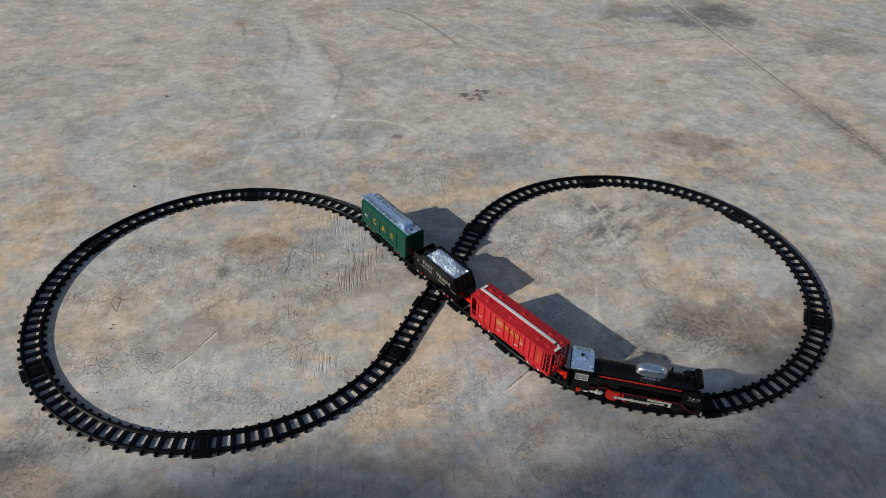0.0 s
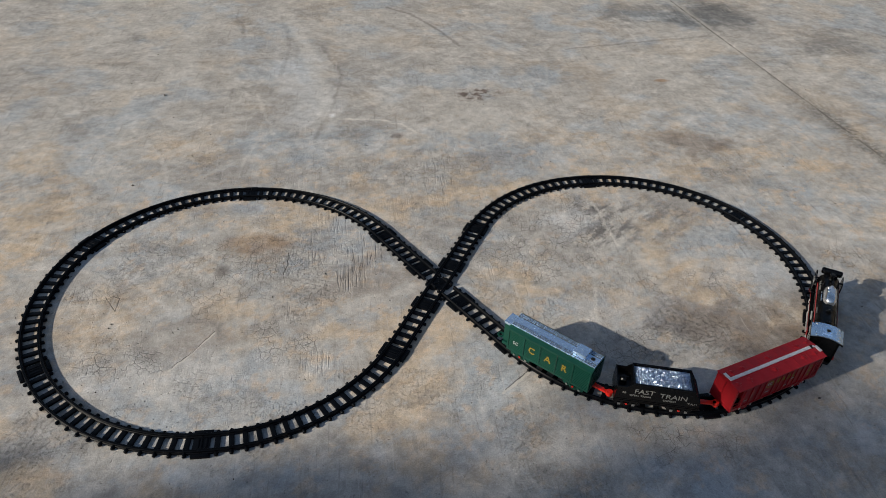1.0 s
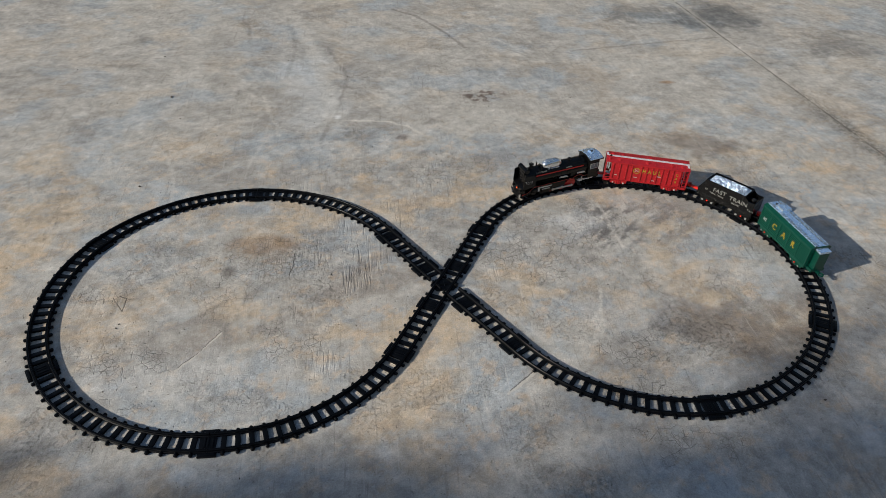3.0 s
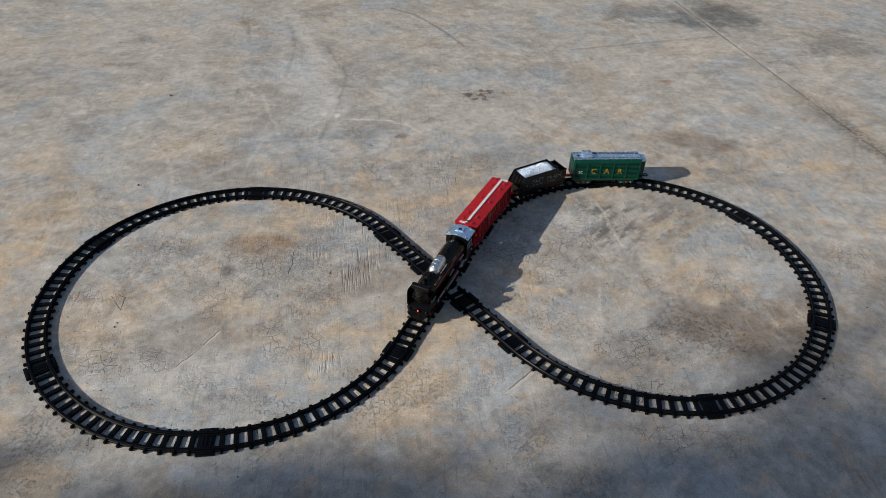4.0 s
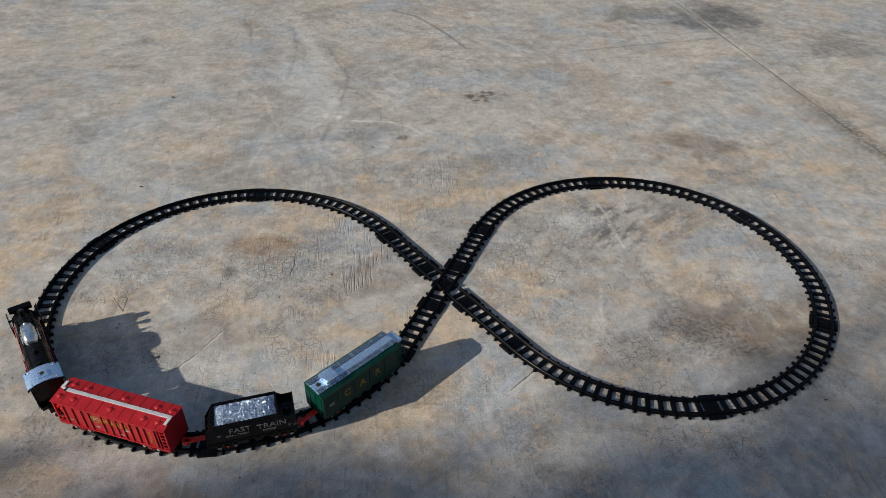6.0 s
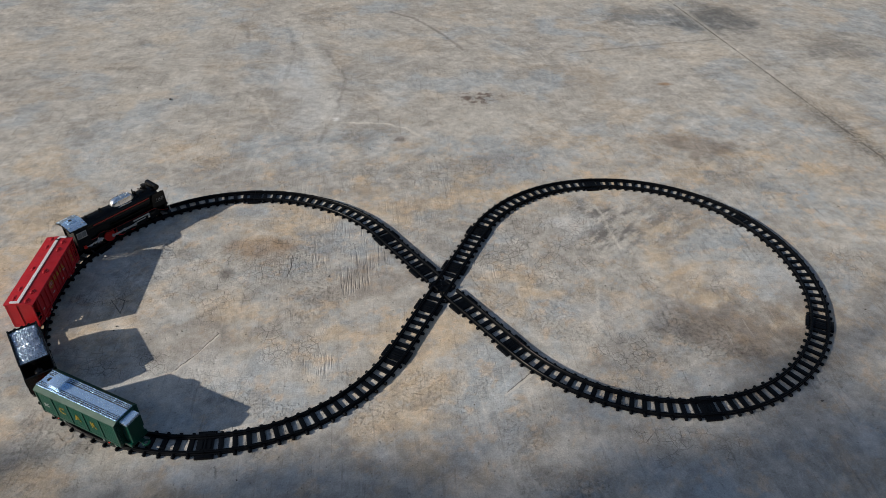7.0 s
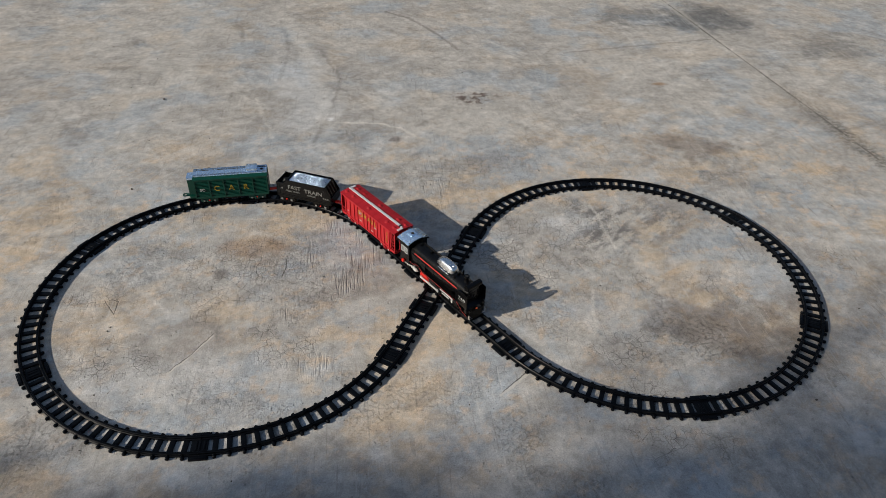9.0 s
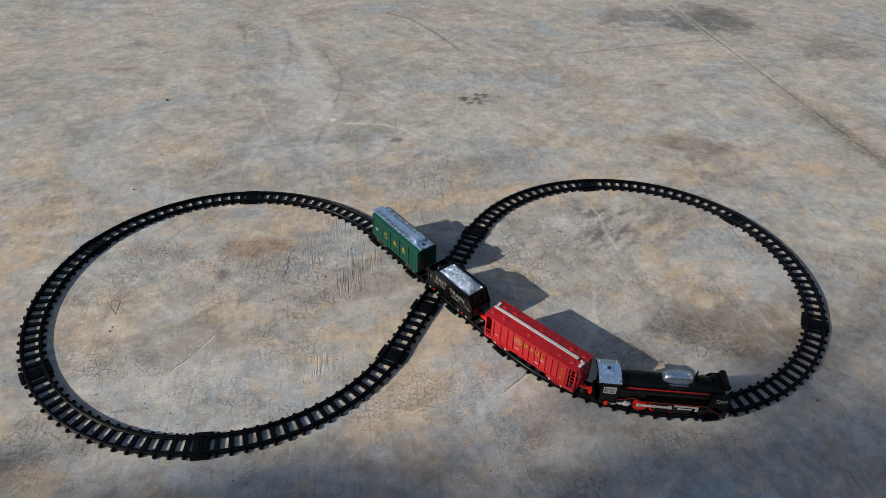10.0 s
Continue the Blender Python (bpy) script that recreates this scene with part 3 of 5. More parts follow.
GRIT = plastic("dark_grit", (0.10, 0.085, 0.07), 0.9, 0, 0.4, 40, 0.5)
grit()

# ---- track ----
GAUGE = 0.0160     # half distance of the rail heads
RAIL_SECTION = ((-0.0032, 0.0015), (0.0032, 0.0015), (0.0032, 0.0042), (0.0020, 0.0050), (0.0022, RAIL_TOP - 0.0006), (0.0017, RAIL_TOP),
                (0.0006, RAIL_TOP), (0.0004, RAIL_TOP - 0.0008), (-0.0004, RAIL_TOP - 0.0008), (-0.0006, RAIL_TOP), (-0.0017, RAIL_TOP), (-0.0022, RAIL_TOP - 0.0006), (-0.0020, 0.0050), (-0.0032, 0.0042))


def curve_point(u, side):
    """A point of the standard curve, u radians from its start, side metres to its left."""
    return (R + side) * math.sin(u), -R + (R + side) * math.cos(u)


def rail_mesh(side, curved, length=0.0):
    bm = bmesh.new()
    n = 30 if curved else 1
    rings = []
    gap = 0.0004
    for i in range(n + 1):
        ring = []
        for w, z in RAIL_SECTION:
            if curved:
                u = gap / R + (radians(60) - 2 * gap / R) * i / n
                p = curve_point(u, side + w)
            else:
                p = (gap + (length - 2 * gap) * i / n, side + w)
            ring.append(bm.verts.new((*p, z)))
        rings.append(ring)
    k = len(RAIL_SECTION)
    for a, c in zip(rings, rings[1:]):
        for j in range(k):
            bm.faces.new((a[j], a[(j + 1) % k], c[(j + 1) % k], c[j]))
    bm.faces.new(rings[0])
    bm.faces.new(rings[-1][::-1])
    return bm


def sleeper_mesh():
    """A cross bar with rounded peg ends."""
    bm = bmesh.new()
    box(bm, -0.0044, 0.0044, -0.0190, 0.0190, 0.0002, 0.0044, 0.0007)
    for s in (-1, 1):
        cyl(bm, (0, s * 0.018, 0.0026), (0, s * 0.0232, 0.0026), 0.0034, seg=10)
        ball(bm, (0, s * 0.0232, 0.0026), 0.0034, 1, 0.7, 1, 10, 6)
        for v in bm.verts:
            v.co.z = max(v.co.z, 0.0)
    return bm


def joint_plate_mesh(side):
    bm = bmesh.new()
    s = 1 if side > 0 else -1
    box(bm, -0.0155, 0.0155, s * 0.0194, s * 0.0268, 0.0, 0.0046, 0.0008)
    box(bm, -0.0130, 0.0130, s * 0.0204, s * 0.0250, 0.0044, 0.0056, 0.0005)
    return bm


def clip_mesh():
    bm = bmesh.new()
    box(bm, -0.0125, 0.0150, -0.0125, 0.0125, 0.0004, 0.0046, 0.0005)
    for x in (-0.0070, 0.0010, 0.0060):
        box(bm, x - 0.0016, x + 0.0016, -0.0092, 0.0092, 0.0044, 0.0058, 0.0004)
    return bm


def curved_track():
    t = thing("curved_track", "curved black plastic toy track piece on concrete", "toy track", "curved pieces of the figure-eight track")
    for s in (-1, 1):
        part("rail", rail_mesh(s * GAUGE, True), TRACK, t, smooth=True)
        part("joint_plate", joint_plate_mesh(s), TRACK, t, smooth=True)
    part("clip_panel", clip_mesh(), TRACK, t, smooth=True)
    first = part("sleeper", sleeper_mesh(), TRACK, t, smooth=True)
    for i in range(1, 17):
        u = radians(0.25 + 3.5 * i)
        m = pose(*curve_point(u, 0), 0, 0, 0, -math.degrees(u))
        if i == 1:
            first.matrix_basis = m
        else:
            again(first, m)
    return t, first


def straight_track(length, sleeper_data):
    t = thing("straight_track", "short straight black plastic toy track piece", "toy track", "straight pieces of the figure-eight track")
    for s in (-1, 1):
        part("rail", rail_mesh(s * GAUGE, False, length), TRACK, t, smooth=True)
        part("joint_plate", joint_plate_mesh(s), TRACK, t, smooth=True)
    part("clip_panel", clip_mesh(), TRACK, t, smooth=True)
    for i in range(5):
        o = new("sleeper", sleeper_data)
        o.parent = t
        o.matrix_basis = pose(length * (0.21 + 0.153 * i), 0, 0)
    return t


def crossing_track(sleeper_data):
    t = thing("crossing_track", "black plastic diamond crossing where two tracks meet", "toy track")
    bm = bmesh.new()
    # ribbed centre plate
    prism(bm, [(0.030 * math.cos(radians(a)), 0.021 * math.sin(radians(a))) for a in (0, 55, 125, 180, 235, 305)], "z", 0.0005, 0.0050)
    part("centre_plate", bm, TRACK, t)
    bm = bmesh.new()
    for a in (0, 90):
        m = pose(0, 0, 0, 0, 0, a)
        box(bm, -0.0100, 0.0100, -0.0010, 0.0010, 0.0048, 0.0072, 0.0003, m)
    for sx, sy in ((1, 0), (-1, 0), (0, 1), (0, -1)):
        d = 0.0145 if sx else 0.0085
        prism(bm, [(sx * d + 0.003 * math.cos(radians(a)), sy * d + 0.003 * math.sin(radians(a))) for a in (90, 210, 330)], "z", 0.0048, 0.0068)
    part("centre_rib", bm, TRACK, t)
    for arm in (ARMS[1], ARMS[3]):
        m = pose(ARM * math.cos(arm), ARM * math.sin(arm), 0, 0, 0, math.degrees(arm) + 180)
        for s in (-1, 1):
            part("joint_plate", joint_plate_mesh(s), TRACK, t, smooth=True).matrix_basis = m
        part("clip_panel", clip_mesh(), TRACK, t, smooth=True).matrix_basis = m
    for a, c, through_line in ((ARMS[0], ARMS[2], True), (ARMS[1], ARMS[3], False)):
        for arm in (a, c):
            turn = math.degrees(arm)
            for s in (-1, 1):
                # the rails leave a flangeway round the crossing rails
                for x0, x1 in (((0.0, ARM),) if through_line else ((0.0, 0.0085), (0.0155, 0.0215), (0.0290, ARM))):
                    if x1 - x0 < 0.003:
                        continue
                    r = part("rail", rail_mesh(s * GAUGE, False, x1 - x0), TRACK, t, smooth=True)
                    r.matrix_basis = pose(x0 * math.cos(arm), x0 * math.sin(arm), 0 if through_line else -0.0003, 0, 0, turn)
            for x in (0.042, 0.058):
                o = new("sleeper", sleeper_data)
                o.parent = t
                o.matrix_basis = pose(x * math.cos(arm), x * math.sin(arm), 0, 0, 0, turn)
    return t


def lay_track():
    base, sleeper = curved_track()
    for i, (x, y, a) in enumerate(CURVES):
        m = pose(x, y, 0, 0, 0, math.degrees(a))
        if i == 0:
            base.matrix_basis = m
        else:
            copy_thing(base, m)
    # the last curve of each loop meets a straight; straights start at the crossing or at the last curve
    for x, y, a, length in STRAIGHTS:
        straight_track(length, sleeper.data).matrix_basis = pose(x, y, 0, 0, 0, math.degrees(a))
    crossing_track(sleeper.data)


lay_track()

# ---- train ----
# Every vehicle: x forward, y to its left, z up from the ground.
CAB_Z = 0.090


def wheel_set(parent, xs, r=0.0078):
    """Small black wheels with axles, standing on the rails."""
    bm = bmesh.new()
    for s in (-1, 1):
        cyl(bm, (0, s * 0.0138, 0), (0, s * 0.0178, 0), r, seg=20)
        cyl(bm, (0, s * 0.0126, 0), (0, s * 0.0140, 0), r + 0.0012, seg=20)
    cyl(bm, (0, -0.015, 0), (0, 0.015, 0), 0.0015, seg=8)
    w = part("wheelset", bm, BLACK, parent, smooth=True)
    for i, x in enumerate(xs):
        m = pose(x, 0, RAIL_TOP + r)
        if i == 0:
            w.matrix_basis = m
        else:
            again(w, m)


def bogie_frame(parent, x, material, dots, caps=None, boxy=False):
    """A side frame with springs and axle boxes on either side of a bogie."""
    for s in (-1, 1):
        bm = bmesh.new()
        y0, y1 = s * 0.0188, s * 0.0212
        prism(bm, [(x - 0.021, 0.0225), (x - 0.019, 0.0150), (x - 0.008, 0.0150), (x - 0.005, 0.0128), (x + 0.005, 0.0128), (x + 0.008, 0.0150), (x + 0.019, 0.0150), (x + 0.021, 0.0225), (x + 0.010, 0.0270), (x - 0.010, 0.0270)], "y", min(y0, y1), max(y0, y1))
        for dx in (-0.0125, 0.0125):
            cyl(bm, (x + dx, s * 0.0195, 0.0173), (x + dx, s * 0.0226, 0.0173), 0.0032, seg=10)
        for dx in (-0.004, 0, 0.004):
            cyl(bm, (x + dx, s * 0.0222, 0.0135), (x + dx, s * 0.0222, 0.0215), 0.0014, seg=8)
        f = part("bogie_frame", bm, material, parent)
        for dx in (-0.0125, 0.0125):
            bm = bmesh.new()
            if boxy:
                box(bm, x + dx - 0.0026, x + dx + 0.0026, *sorted((s * 0.0224, s * 0.0236)), 0.0150, 0.0196, 0.0004)
            else:
                cyl(bm, (x + dx, s * 0.0226, 0.0173), (x + dx, s * 0.0233, 0.0173), 0.0021, seg=10)
            part("axle_cap", bm, caps or STEEL, f, "pale grey axle cap")
        bm = bmesh.new()
        cyl(bm, (x, s * 0.0220, 0.0192), (x, s * 0.0240, 0.0192), 0.0019, seg=10)
        part("spring_stud", bm, dots, f, "red stud")


def coupler(parent, x, length, material=None):
    """A flat draw bar with a rounded eye, reaching forward from x."""
    bm = bmesh.new()
    box(bm, x - 0.010, x + length, -0.0042, 0.0042, 0.0235, 0.0275, 0.0008)
    cyl(bm, (x + length, 0, 0.0215), (x + length, 0, 0.0300), 0.0058, seg=16)
    part("coupler", bm, material or REDBRIGHT, parent, "red coupling bar" if material is None else "", smooth=True)


def hook(parent, x, material):
    bm = bmesh.new()
    box(bm, x - 0.012, x + 0.004, -0.005, 0.005, 0.0200, 0.0230, 0.0006)
    cyl(bm, (x - 0.013, 0, 0.0195), (x - 0.013, 0, 0.0300), 0.0030, seg=12)
    part("hook", bm, material, parent, smooth=True)


# -- locomotive --
DRIVE_R, CRANK = 0.0130, 0.0056
DRIVERS = (0.064, 0.092, 0.119)


def locomotive():
    t = thing("steam_locomotive", "black toy steam locomotive with silver dome and cab roof, red stripes", "toy train")
    bm = bmesh.new()
    box(bm, -0.020, 0.204, -0.0125, 0.0125, 0.0165, 0.0300, 0.0012)
    box(bm, -0.016, 0.022, -0.0215, 0.0215, 0.0250, 0.0330, 0.0012)
    box(bm, 0.150, 0.192, -0.0165, 0.0165, 0.0140, 0.0290, 0.0020)
    box(bm, 0.030, 0.150, -0.0140, 0.0140, 0.0300, 0.0440, 0.0015)
    part("chassis", bm, BLACK, t)
    # boiler with bands and firebox
    bm = bmesh.new()
    cyl(bm, (0.018, 0, 0.0570), (0.192, 0, 0.0570), 0.0210, seg=48)
    box(bm, 0.018, 0.070, -0.0205, 0.0205, 0.0380, 0.0570, 0.0020)
    part("boiler", bm, BLACK, t, smooth=True)
    bm = bmesh.new()
    cyl(bm, (-0.0008, 0, 0.0570), (0.0008, 0, 0.0570), 0.0215, seg=48)
    band = part("boiler_band", bm, BLACK, t, smooth=True)
    band.matrix_basis = pose(0.046, 0, 0)
    for x in (0.072, 0.080, 0.098, 0.128, 0.146, 0.166):
        again(band, pose(x, 0, 0))
    for s in (-1, 1):
        bm = bmesh.new()
        box(bm, 0.0290, 0.0672, *sorted((s * 0.0122, s * 0.0130)), 0.0733, 0.0742)
        for i in range(16):
            ball(bm, (0.030 + i * 0.0024, s * 0.0126, 0.0740), 0.0007, u=6, v=4)
        part("rivet_strip", bm, BLACK, t, smooth=True)
    # pipes under the dome
    for s in (-1, 1):
        bm = bmesh.new()
        for i in range(5):
            x = 0.104 + i * 0.0052
            tube(bm, [(x, s * 0.0150, 0.0718), (x, s * 0.0195, 0.0660), (x, s * 0.0211, 0.0590)], 0.0005, 6)
        tube(bm, [(0.024, s * 0.0213, 0.0596), (0.080, s * 0.0214, 0.0592)], 0.0009, 6)
        part("pipe", bm, BLACK, t, smooth=True)
    # silver dome casing, a rounded pill on a flange
    def pill(rx, ry, rz, cx, cz, power, n=40, rings=14):
        bm = bmesh.new()
        def se(v, e):
            return math.copysign(abs(v) ** e, v)
        grid = []
        for i in range(rings + 1):
            a = math.pi / 2 * i / rings
            grid.append([bm.verts.new((cx + rx * se(math.cos(q), power) * se(math.cos(a), 0.55), ry * se(math.sin(q), power) * se(math.cos(a), 0.55), cz + rz * se(math.sin(a), 0.8))) for q in (2 * math.pi * k / n for k in range(n))])
        for lo, hi in zip(grid, grid[1:]):
            for k in range(n):
                bm.faces.new((lo[k], lo[(k + 1) % n], hi[(k + 1) % n], hi[k]))
        bmesh.ops.remove_doubles(bm, verts=bm.verts, dist=0.00002)
        return bm
    part("dome", pill(0.0275, 0.0118, 0.0165, 0.1195, 0.0735, 0.62), CHROME, t, "silver-plated elongated dome", smooth=True)
    part("dome_flange", pill(0.0305, 0.0145, 0.0022, 0.1195, 0.0722, 0.55, 40, 5), CHROME, t, smooth=True)
    bm = bmesh.new()
    for x in (0.118, 0.130):
        box(bm, x - 0.0006, x + 0.0006, -0.0075, 0.0075, 0.0880, 0.0905, 0.0003)
    ball(bm, (0.1375, 0, 0.0885), 0.0034, 1, 1, 0.7)
    part("dome_trim", bm, CHROME, t, smooth=True)
    # knobs on the boiler
    for x, r, h in ((0.034, 0.0022, 0.0830), (0.067, 0.0028, 0.0845), (0.1535, 0.0024, 0.0850)):
        bm = bmesh.new()
        cyl(bm, (x, 0, 0.0760), (x, 0, h - 0.002), r, seg=14)
        ball(bm, (x, 0, h - 0.002), r * 1.15, 1, 1, 0.8)
        cyl(bm, (x, -0.0055, 0.0795), (x, 0.0055, 0.0795), 0.0011, seg=8)
        part("valve", bm, BLACK, t, smooth=True)
    bm = bmesh.new()
    cyl(bm, (0, 0, 0.0700), (0, 0, 0.0835), 0.0016, seg=10)
    post = part("rod_post", bm, BLACK, t, smooth=True)
    post.matrix_basis = pose(0.1545, -0.012, 0)
    again(post, pose(0.1545, 0.012, 0))
    # chimney
    bm = bmesh.new()
    cyl(bm, (0.1775, 0, 0.0760), (0.1775, 0, 0.0800), 0.0068, 0.0046, seg=20)
    cyl(bm, (0.1775, 0, 0.0800), (0.1775, 0, 0.0880), 0.0042, 0.0046, seg=20)
    cyl(bm, (0.1775, 0, 0.0880), (0.1775, 0, 0.0905), 0.0060, 0.0056, seg=20)
    c = part("chimney", bm, BLACK, t, smooth=True)
    bm = bmesh.new()
    cyl(bm, (0.1775, 0, 0.0905), (0.1775, 0, 0.0908), 0.0036, seg=16)
    part("flue", bm, DARK, c)
    # feed-water drum across the front
    bm = bmesh.new()
    cyl(bm, (0.198, -0.0175, 0.0800), (0.198, 0.0175, 0.0800), 0.0068, seg=20)
    for s in (-1, 1):
        cyl(bm, (0.198, s * 0.0175, 0.0800), (0.198, s * 0.0188, 0.0800), 0.0058, seg=20)
    box(bm, 0.186, 0.203, -0.0120, 0.0120, 0.0680, 0.0770, 0.0015)
    part("feedwater_drum", bm, BLACK, t, smooth=True)
    # smokebox door
    bm = bmesh.new()
    cyl(bm, (0.192, 0, 0.0560), (0.1985, 0, 0.0560), 0.0205, 0.0185, seg=36)
    cyl(bm, (0.1985, 0, 0.0560), (0.2015, 0, 0.0560), 0.0150, 0.0100, seg=30)
    cyl(bm, (0.2015, 0, 0.0560), (0.2035, 0, 0.0560), 0.0024, seg=12)
    for z in (0.0500, 0.0620):
        box(bm, 0.1980, 0.2008, -0.0165, 0.0020, z - 0.0008, z + 0.0008)
    part("smokebox_door", bm, BLACK, t, smooth=True)
    # smoke deflectors beside the smokebox
    for s in (-1, 1):
        bm = bmesh.new()
        y0, y1 = sorted((s * 0.0238, s * 0.0252))
        prism(bm, [(0.1740, 0.0370), (0.1760, 0.0640), (0.1810, 0.0700), (0.2010, 0.0715), (0.2085, 0.0700), (0.2095, 0.0360)], "y", y0, y1)
        box(bm, 0.184, 0.188, min(0, s * 0.0245), max(0, s * 0.0245), 0.0660, 0.0680)
        d = part("smoke_deflector", bm, BLACK, t)
        lettering("T.A.N", 0.0080, side_pose(0.1945, s * 0.0254, 0.0545), WHITE, d, "white serif print")
        bm = bmesh.new()
        box(bm, 0.184, 0.202, s * 0.0251, s * 0.0255, 0.0490, 0.0498)
        part("print_bar", bm, GREYPRINT, d)
    # pilot and buffer beam
    bm = bmesh.new()
    box(bm, 0.202, 0.2095, -0.0245, 0.0245, 0.0270, 0.0370, 0.0010)
    prism(bm, [(0.2020, 0.0270), (0.2095, 0.0270), (0.2160, 0.0130), (0.2020, 0.0130)], "y", -0.0200, 0.0200)
    prism(bm, [(0.1920, 0.0370), (0.2090, 0.0370), (0.2090, 0.0382), (0.1920, 0.0460)], "y", -0.0235, 0.0235)
    for s in (-1, 1):
        cyl(bm, (0.2095, s * 0.017, 0.0320), (0.2145, s * 0.017, 0.0320), 0.0030, seg=12)
    part("pilot", bm, BLACK, t)
    for s in (-1, 1):
        bm = bmesh.new()
        ys = (s * 0.0125, s * 0.0215, s * 0.0215)
        prism(bm, [(ys[0], 0.0150), (ys[1], 0.0150), (ys[2], 0.0255)], "x", 0.2130, 0.2165)
        part("marker_lamp", bm, CHROME, t, "shiny triangular marker lamp")
    bm = bmesh.new()
    cyl(bm, (0.2090, 0, 0.0330), (0.2120, 0, 0.0330), 0.0032, seg=14)
    hl = part("headlamp", bm, BLACK, t, smooth=True)
    bm = bmesh.new()
    ball(bm, (0.2120, 0, 0.0330), 0.0022, 0.6, 1, 1)
    part("lamp_lens", bm, LENS, hl, "lit orange-red lamp lens", smooth=True)
    # running boards with their stepped red line
    line = [(0.016, 0.0395), (0.034, 0.0395), (0.040, 0.0450), (0.052, 0.0450), (0.062, 0.0395), (0.150, 0.0385), (0.176, 0.0385), (0.196, 0.0240), (0.209, 0.0215)]
    for s in (-1, 1):
        y0, y1 = sorted((s * 0.0150, s * 0.0232))
        bm = bmesh.new()
        prism(bm, [(x, z + 0.0012) for x, z in line] + [(x, z - 0.0026) for x, z in line[::-1]], "y", y0, y1)
        rb = part("running_board", bm, BLACK, t)
        bm = bmesh.new()
        prism(bm, [(x, z + 0.00030) for x, z in line] + [(x, z - 0.00030) for x, z in line[::-1]], "y", *sorted((s * 0.0232, s * 0.0236)))
        part("edge_line", bm, REDLINE, rb, "thin red line")
    # thin red stripes along the boiler
    for s, low, wide, x1 in ((-1, 16.5, 6.6, 0.172), (1, 16.5, 6.6, 0.172)):
        bm = bmesh.new()
        n = 4
        outer = []
        for i in range(n + 1):
            a = radians(low + wide * i / n)
            outer.append((s * 0.0217 * math.cos(a), 0.0570 + 0.0217 * math.sin(a)))
        inner = [(y * 0.985, 0.0570 + (z - 0.0570) * 0.985) for y, z in outer]
        prism(bm, outer + inner[::-1], "x", 0.034, x1)
        part("boiler_stripe", bm, REDLINE, t, "red stripe along the boiler")
    for s in (-1, 1):
        m = pose(0.156, 0, 0.0570) @ Matrix.Rotation(radians(-s * 52), 4, "X") @ Matrix.Translation((0, 0, 0.0217))
        m2 = pose(0.076, 0, 0.0570) @ Matrix.Rotation(radians(-s * 58), 4, "X") @ Matrix.Translation((0, 0, 0.0217))
        if s > 0:
            m, m2 = m @ pose(0, 0, 0, 0, 0, 180), m2 @ pose(0, 0, 0, 0, 0, 180)
        if s > 0:
            lettering("FAST TRAIN", 0.0056, m, GREYPRINT, t, "small grey print")
            lettering("EXPRESS", 0.0048, m2, GREYPRINT, t, "small grey print")
    # silver plates over the gear, on the left side only
    for s in (1,):
        bm = bmesh.new()
        prism(bm, [(0.026, 0.0468), (0.050, 0.0478), (0.052, 0.0520), (0.030, 0.0520)], "y", *sorted((s * 0.0204, s * 0.0214)))
        part("side_plate", bm, STEEL, t, "grey metal-look plate")
        bm = bmesh.new()
        prism(bm, [(0.076, 0.0450), (0.103, 0.0462), (0.098, 0.0500), (0.081, 0.0492)], "y", *sorted((s * 0.0195, s * 0.0214)))
        part("side_plate", bm, STEEL, t, "grey metal-look plate")
    # cab
    bm = bmesh.new()
    for s in (-1, 1):
        y0, y1 = sorted((s * 0.0225, s * 0.0243))
        box(bm, -0.0105, 0.0195, y0, y1, 0.0300, 0.0560)
        box(bm, -0.0105, 0.0195, y0, y1, 0.0690, 0.0830)
        box(bm, -0.0105, -0.0060, y0, y1, 0.0560, 0.0690)
        box(bm, 0.0145, 0.0195, y0, y1, 0.0560, 0.0690)
    box(bm, 0.0180, 0.0200, -0.0240, 0.0240, 0.0300, 0.0860)
    box(bm, -0.0155, 0.0180, -0.0225, 0.0225, 0.0300, 0.0330)
    box(bm, -0.0080, -0.0060, -0.0225, 0.0225, 0.0330, 0.0840)
    cab = part("cab", bm, BLACK, t)
    for s in (-1, 1):
        bm = bmesh.new()
        box(bm, -0.0058, 0.0143, *sorted((s * 0.0226, s * 0.0234)), 0.0562, 0.0688)
        part("cab_window", bm, PANE, cab, "pale grey window panel")
        bm = bmesh.new()
        y0, y1 = sorted((s * 0.0243, s * 0.0250))
        for x0, x1, z0, z1 in ((-0.0066, 0.0151, 0.0550, 0.0564), (-0.0066, 0.0151, 0.0686, 0.0700), (-0.0066, -0.0054, 0.0564, 0.0686), (0.0139, 0.0151, 0.0564, 0.0686), (0.0040, 0.0045, 0.0564, 0.0686)):
            box(bm, x0, x1, y0, y1, z0, z1)
        part("window_frame", bm, STEEL, cab, "grey window frame")
    # arched roof
    bm = bmesh.new()
    n = 14
    top = [(-0.0272 + 0.0544 * i / n, CAB_Z - 0.0062 * (2 * i / n - 1) ** 2) for i in range(n + 1)]
    prism(bm, top + [(y, z - 0.0016) for y, z in top[::-1]], "x", -0.0175, 0.0210)
    roof = part("cab_roof", bm, SILVER, t, "silver-painted arched cab roof", smooth=True)
    bm = bmesh.new()
    under = [(y * 1.015, z - 0.0017) for y, z in top]
    prism(bm, under + [(y, z - 0.0022) for y, z in under[::-1]], "x", -0.0195, 0.0222)
    part("roof_edge", bm, BLACK, t)
    bm = bmesh.new()
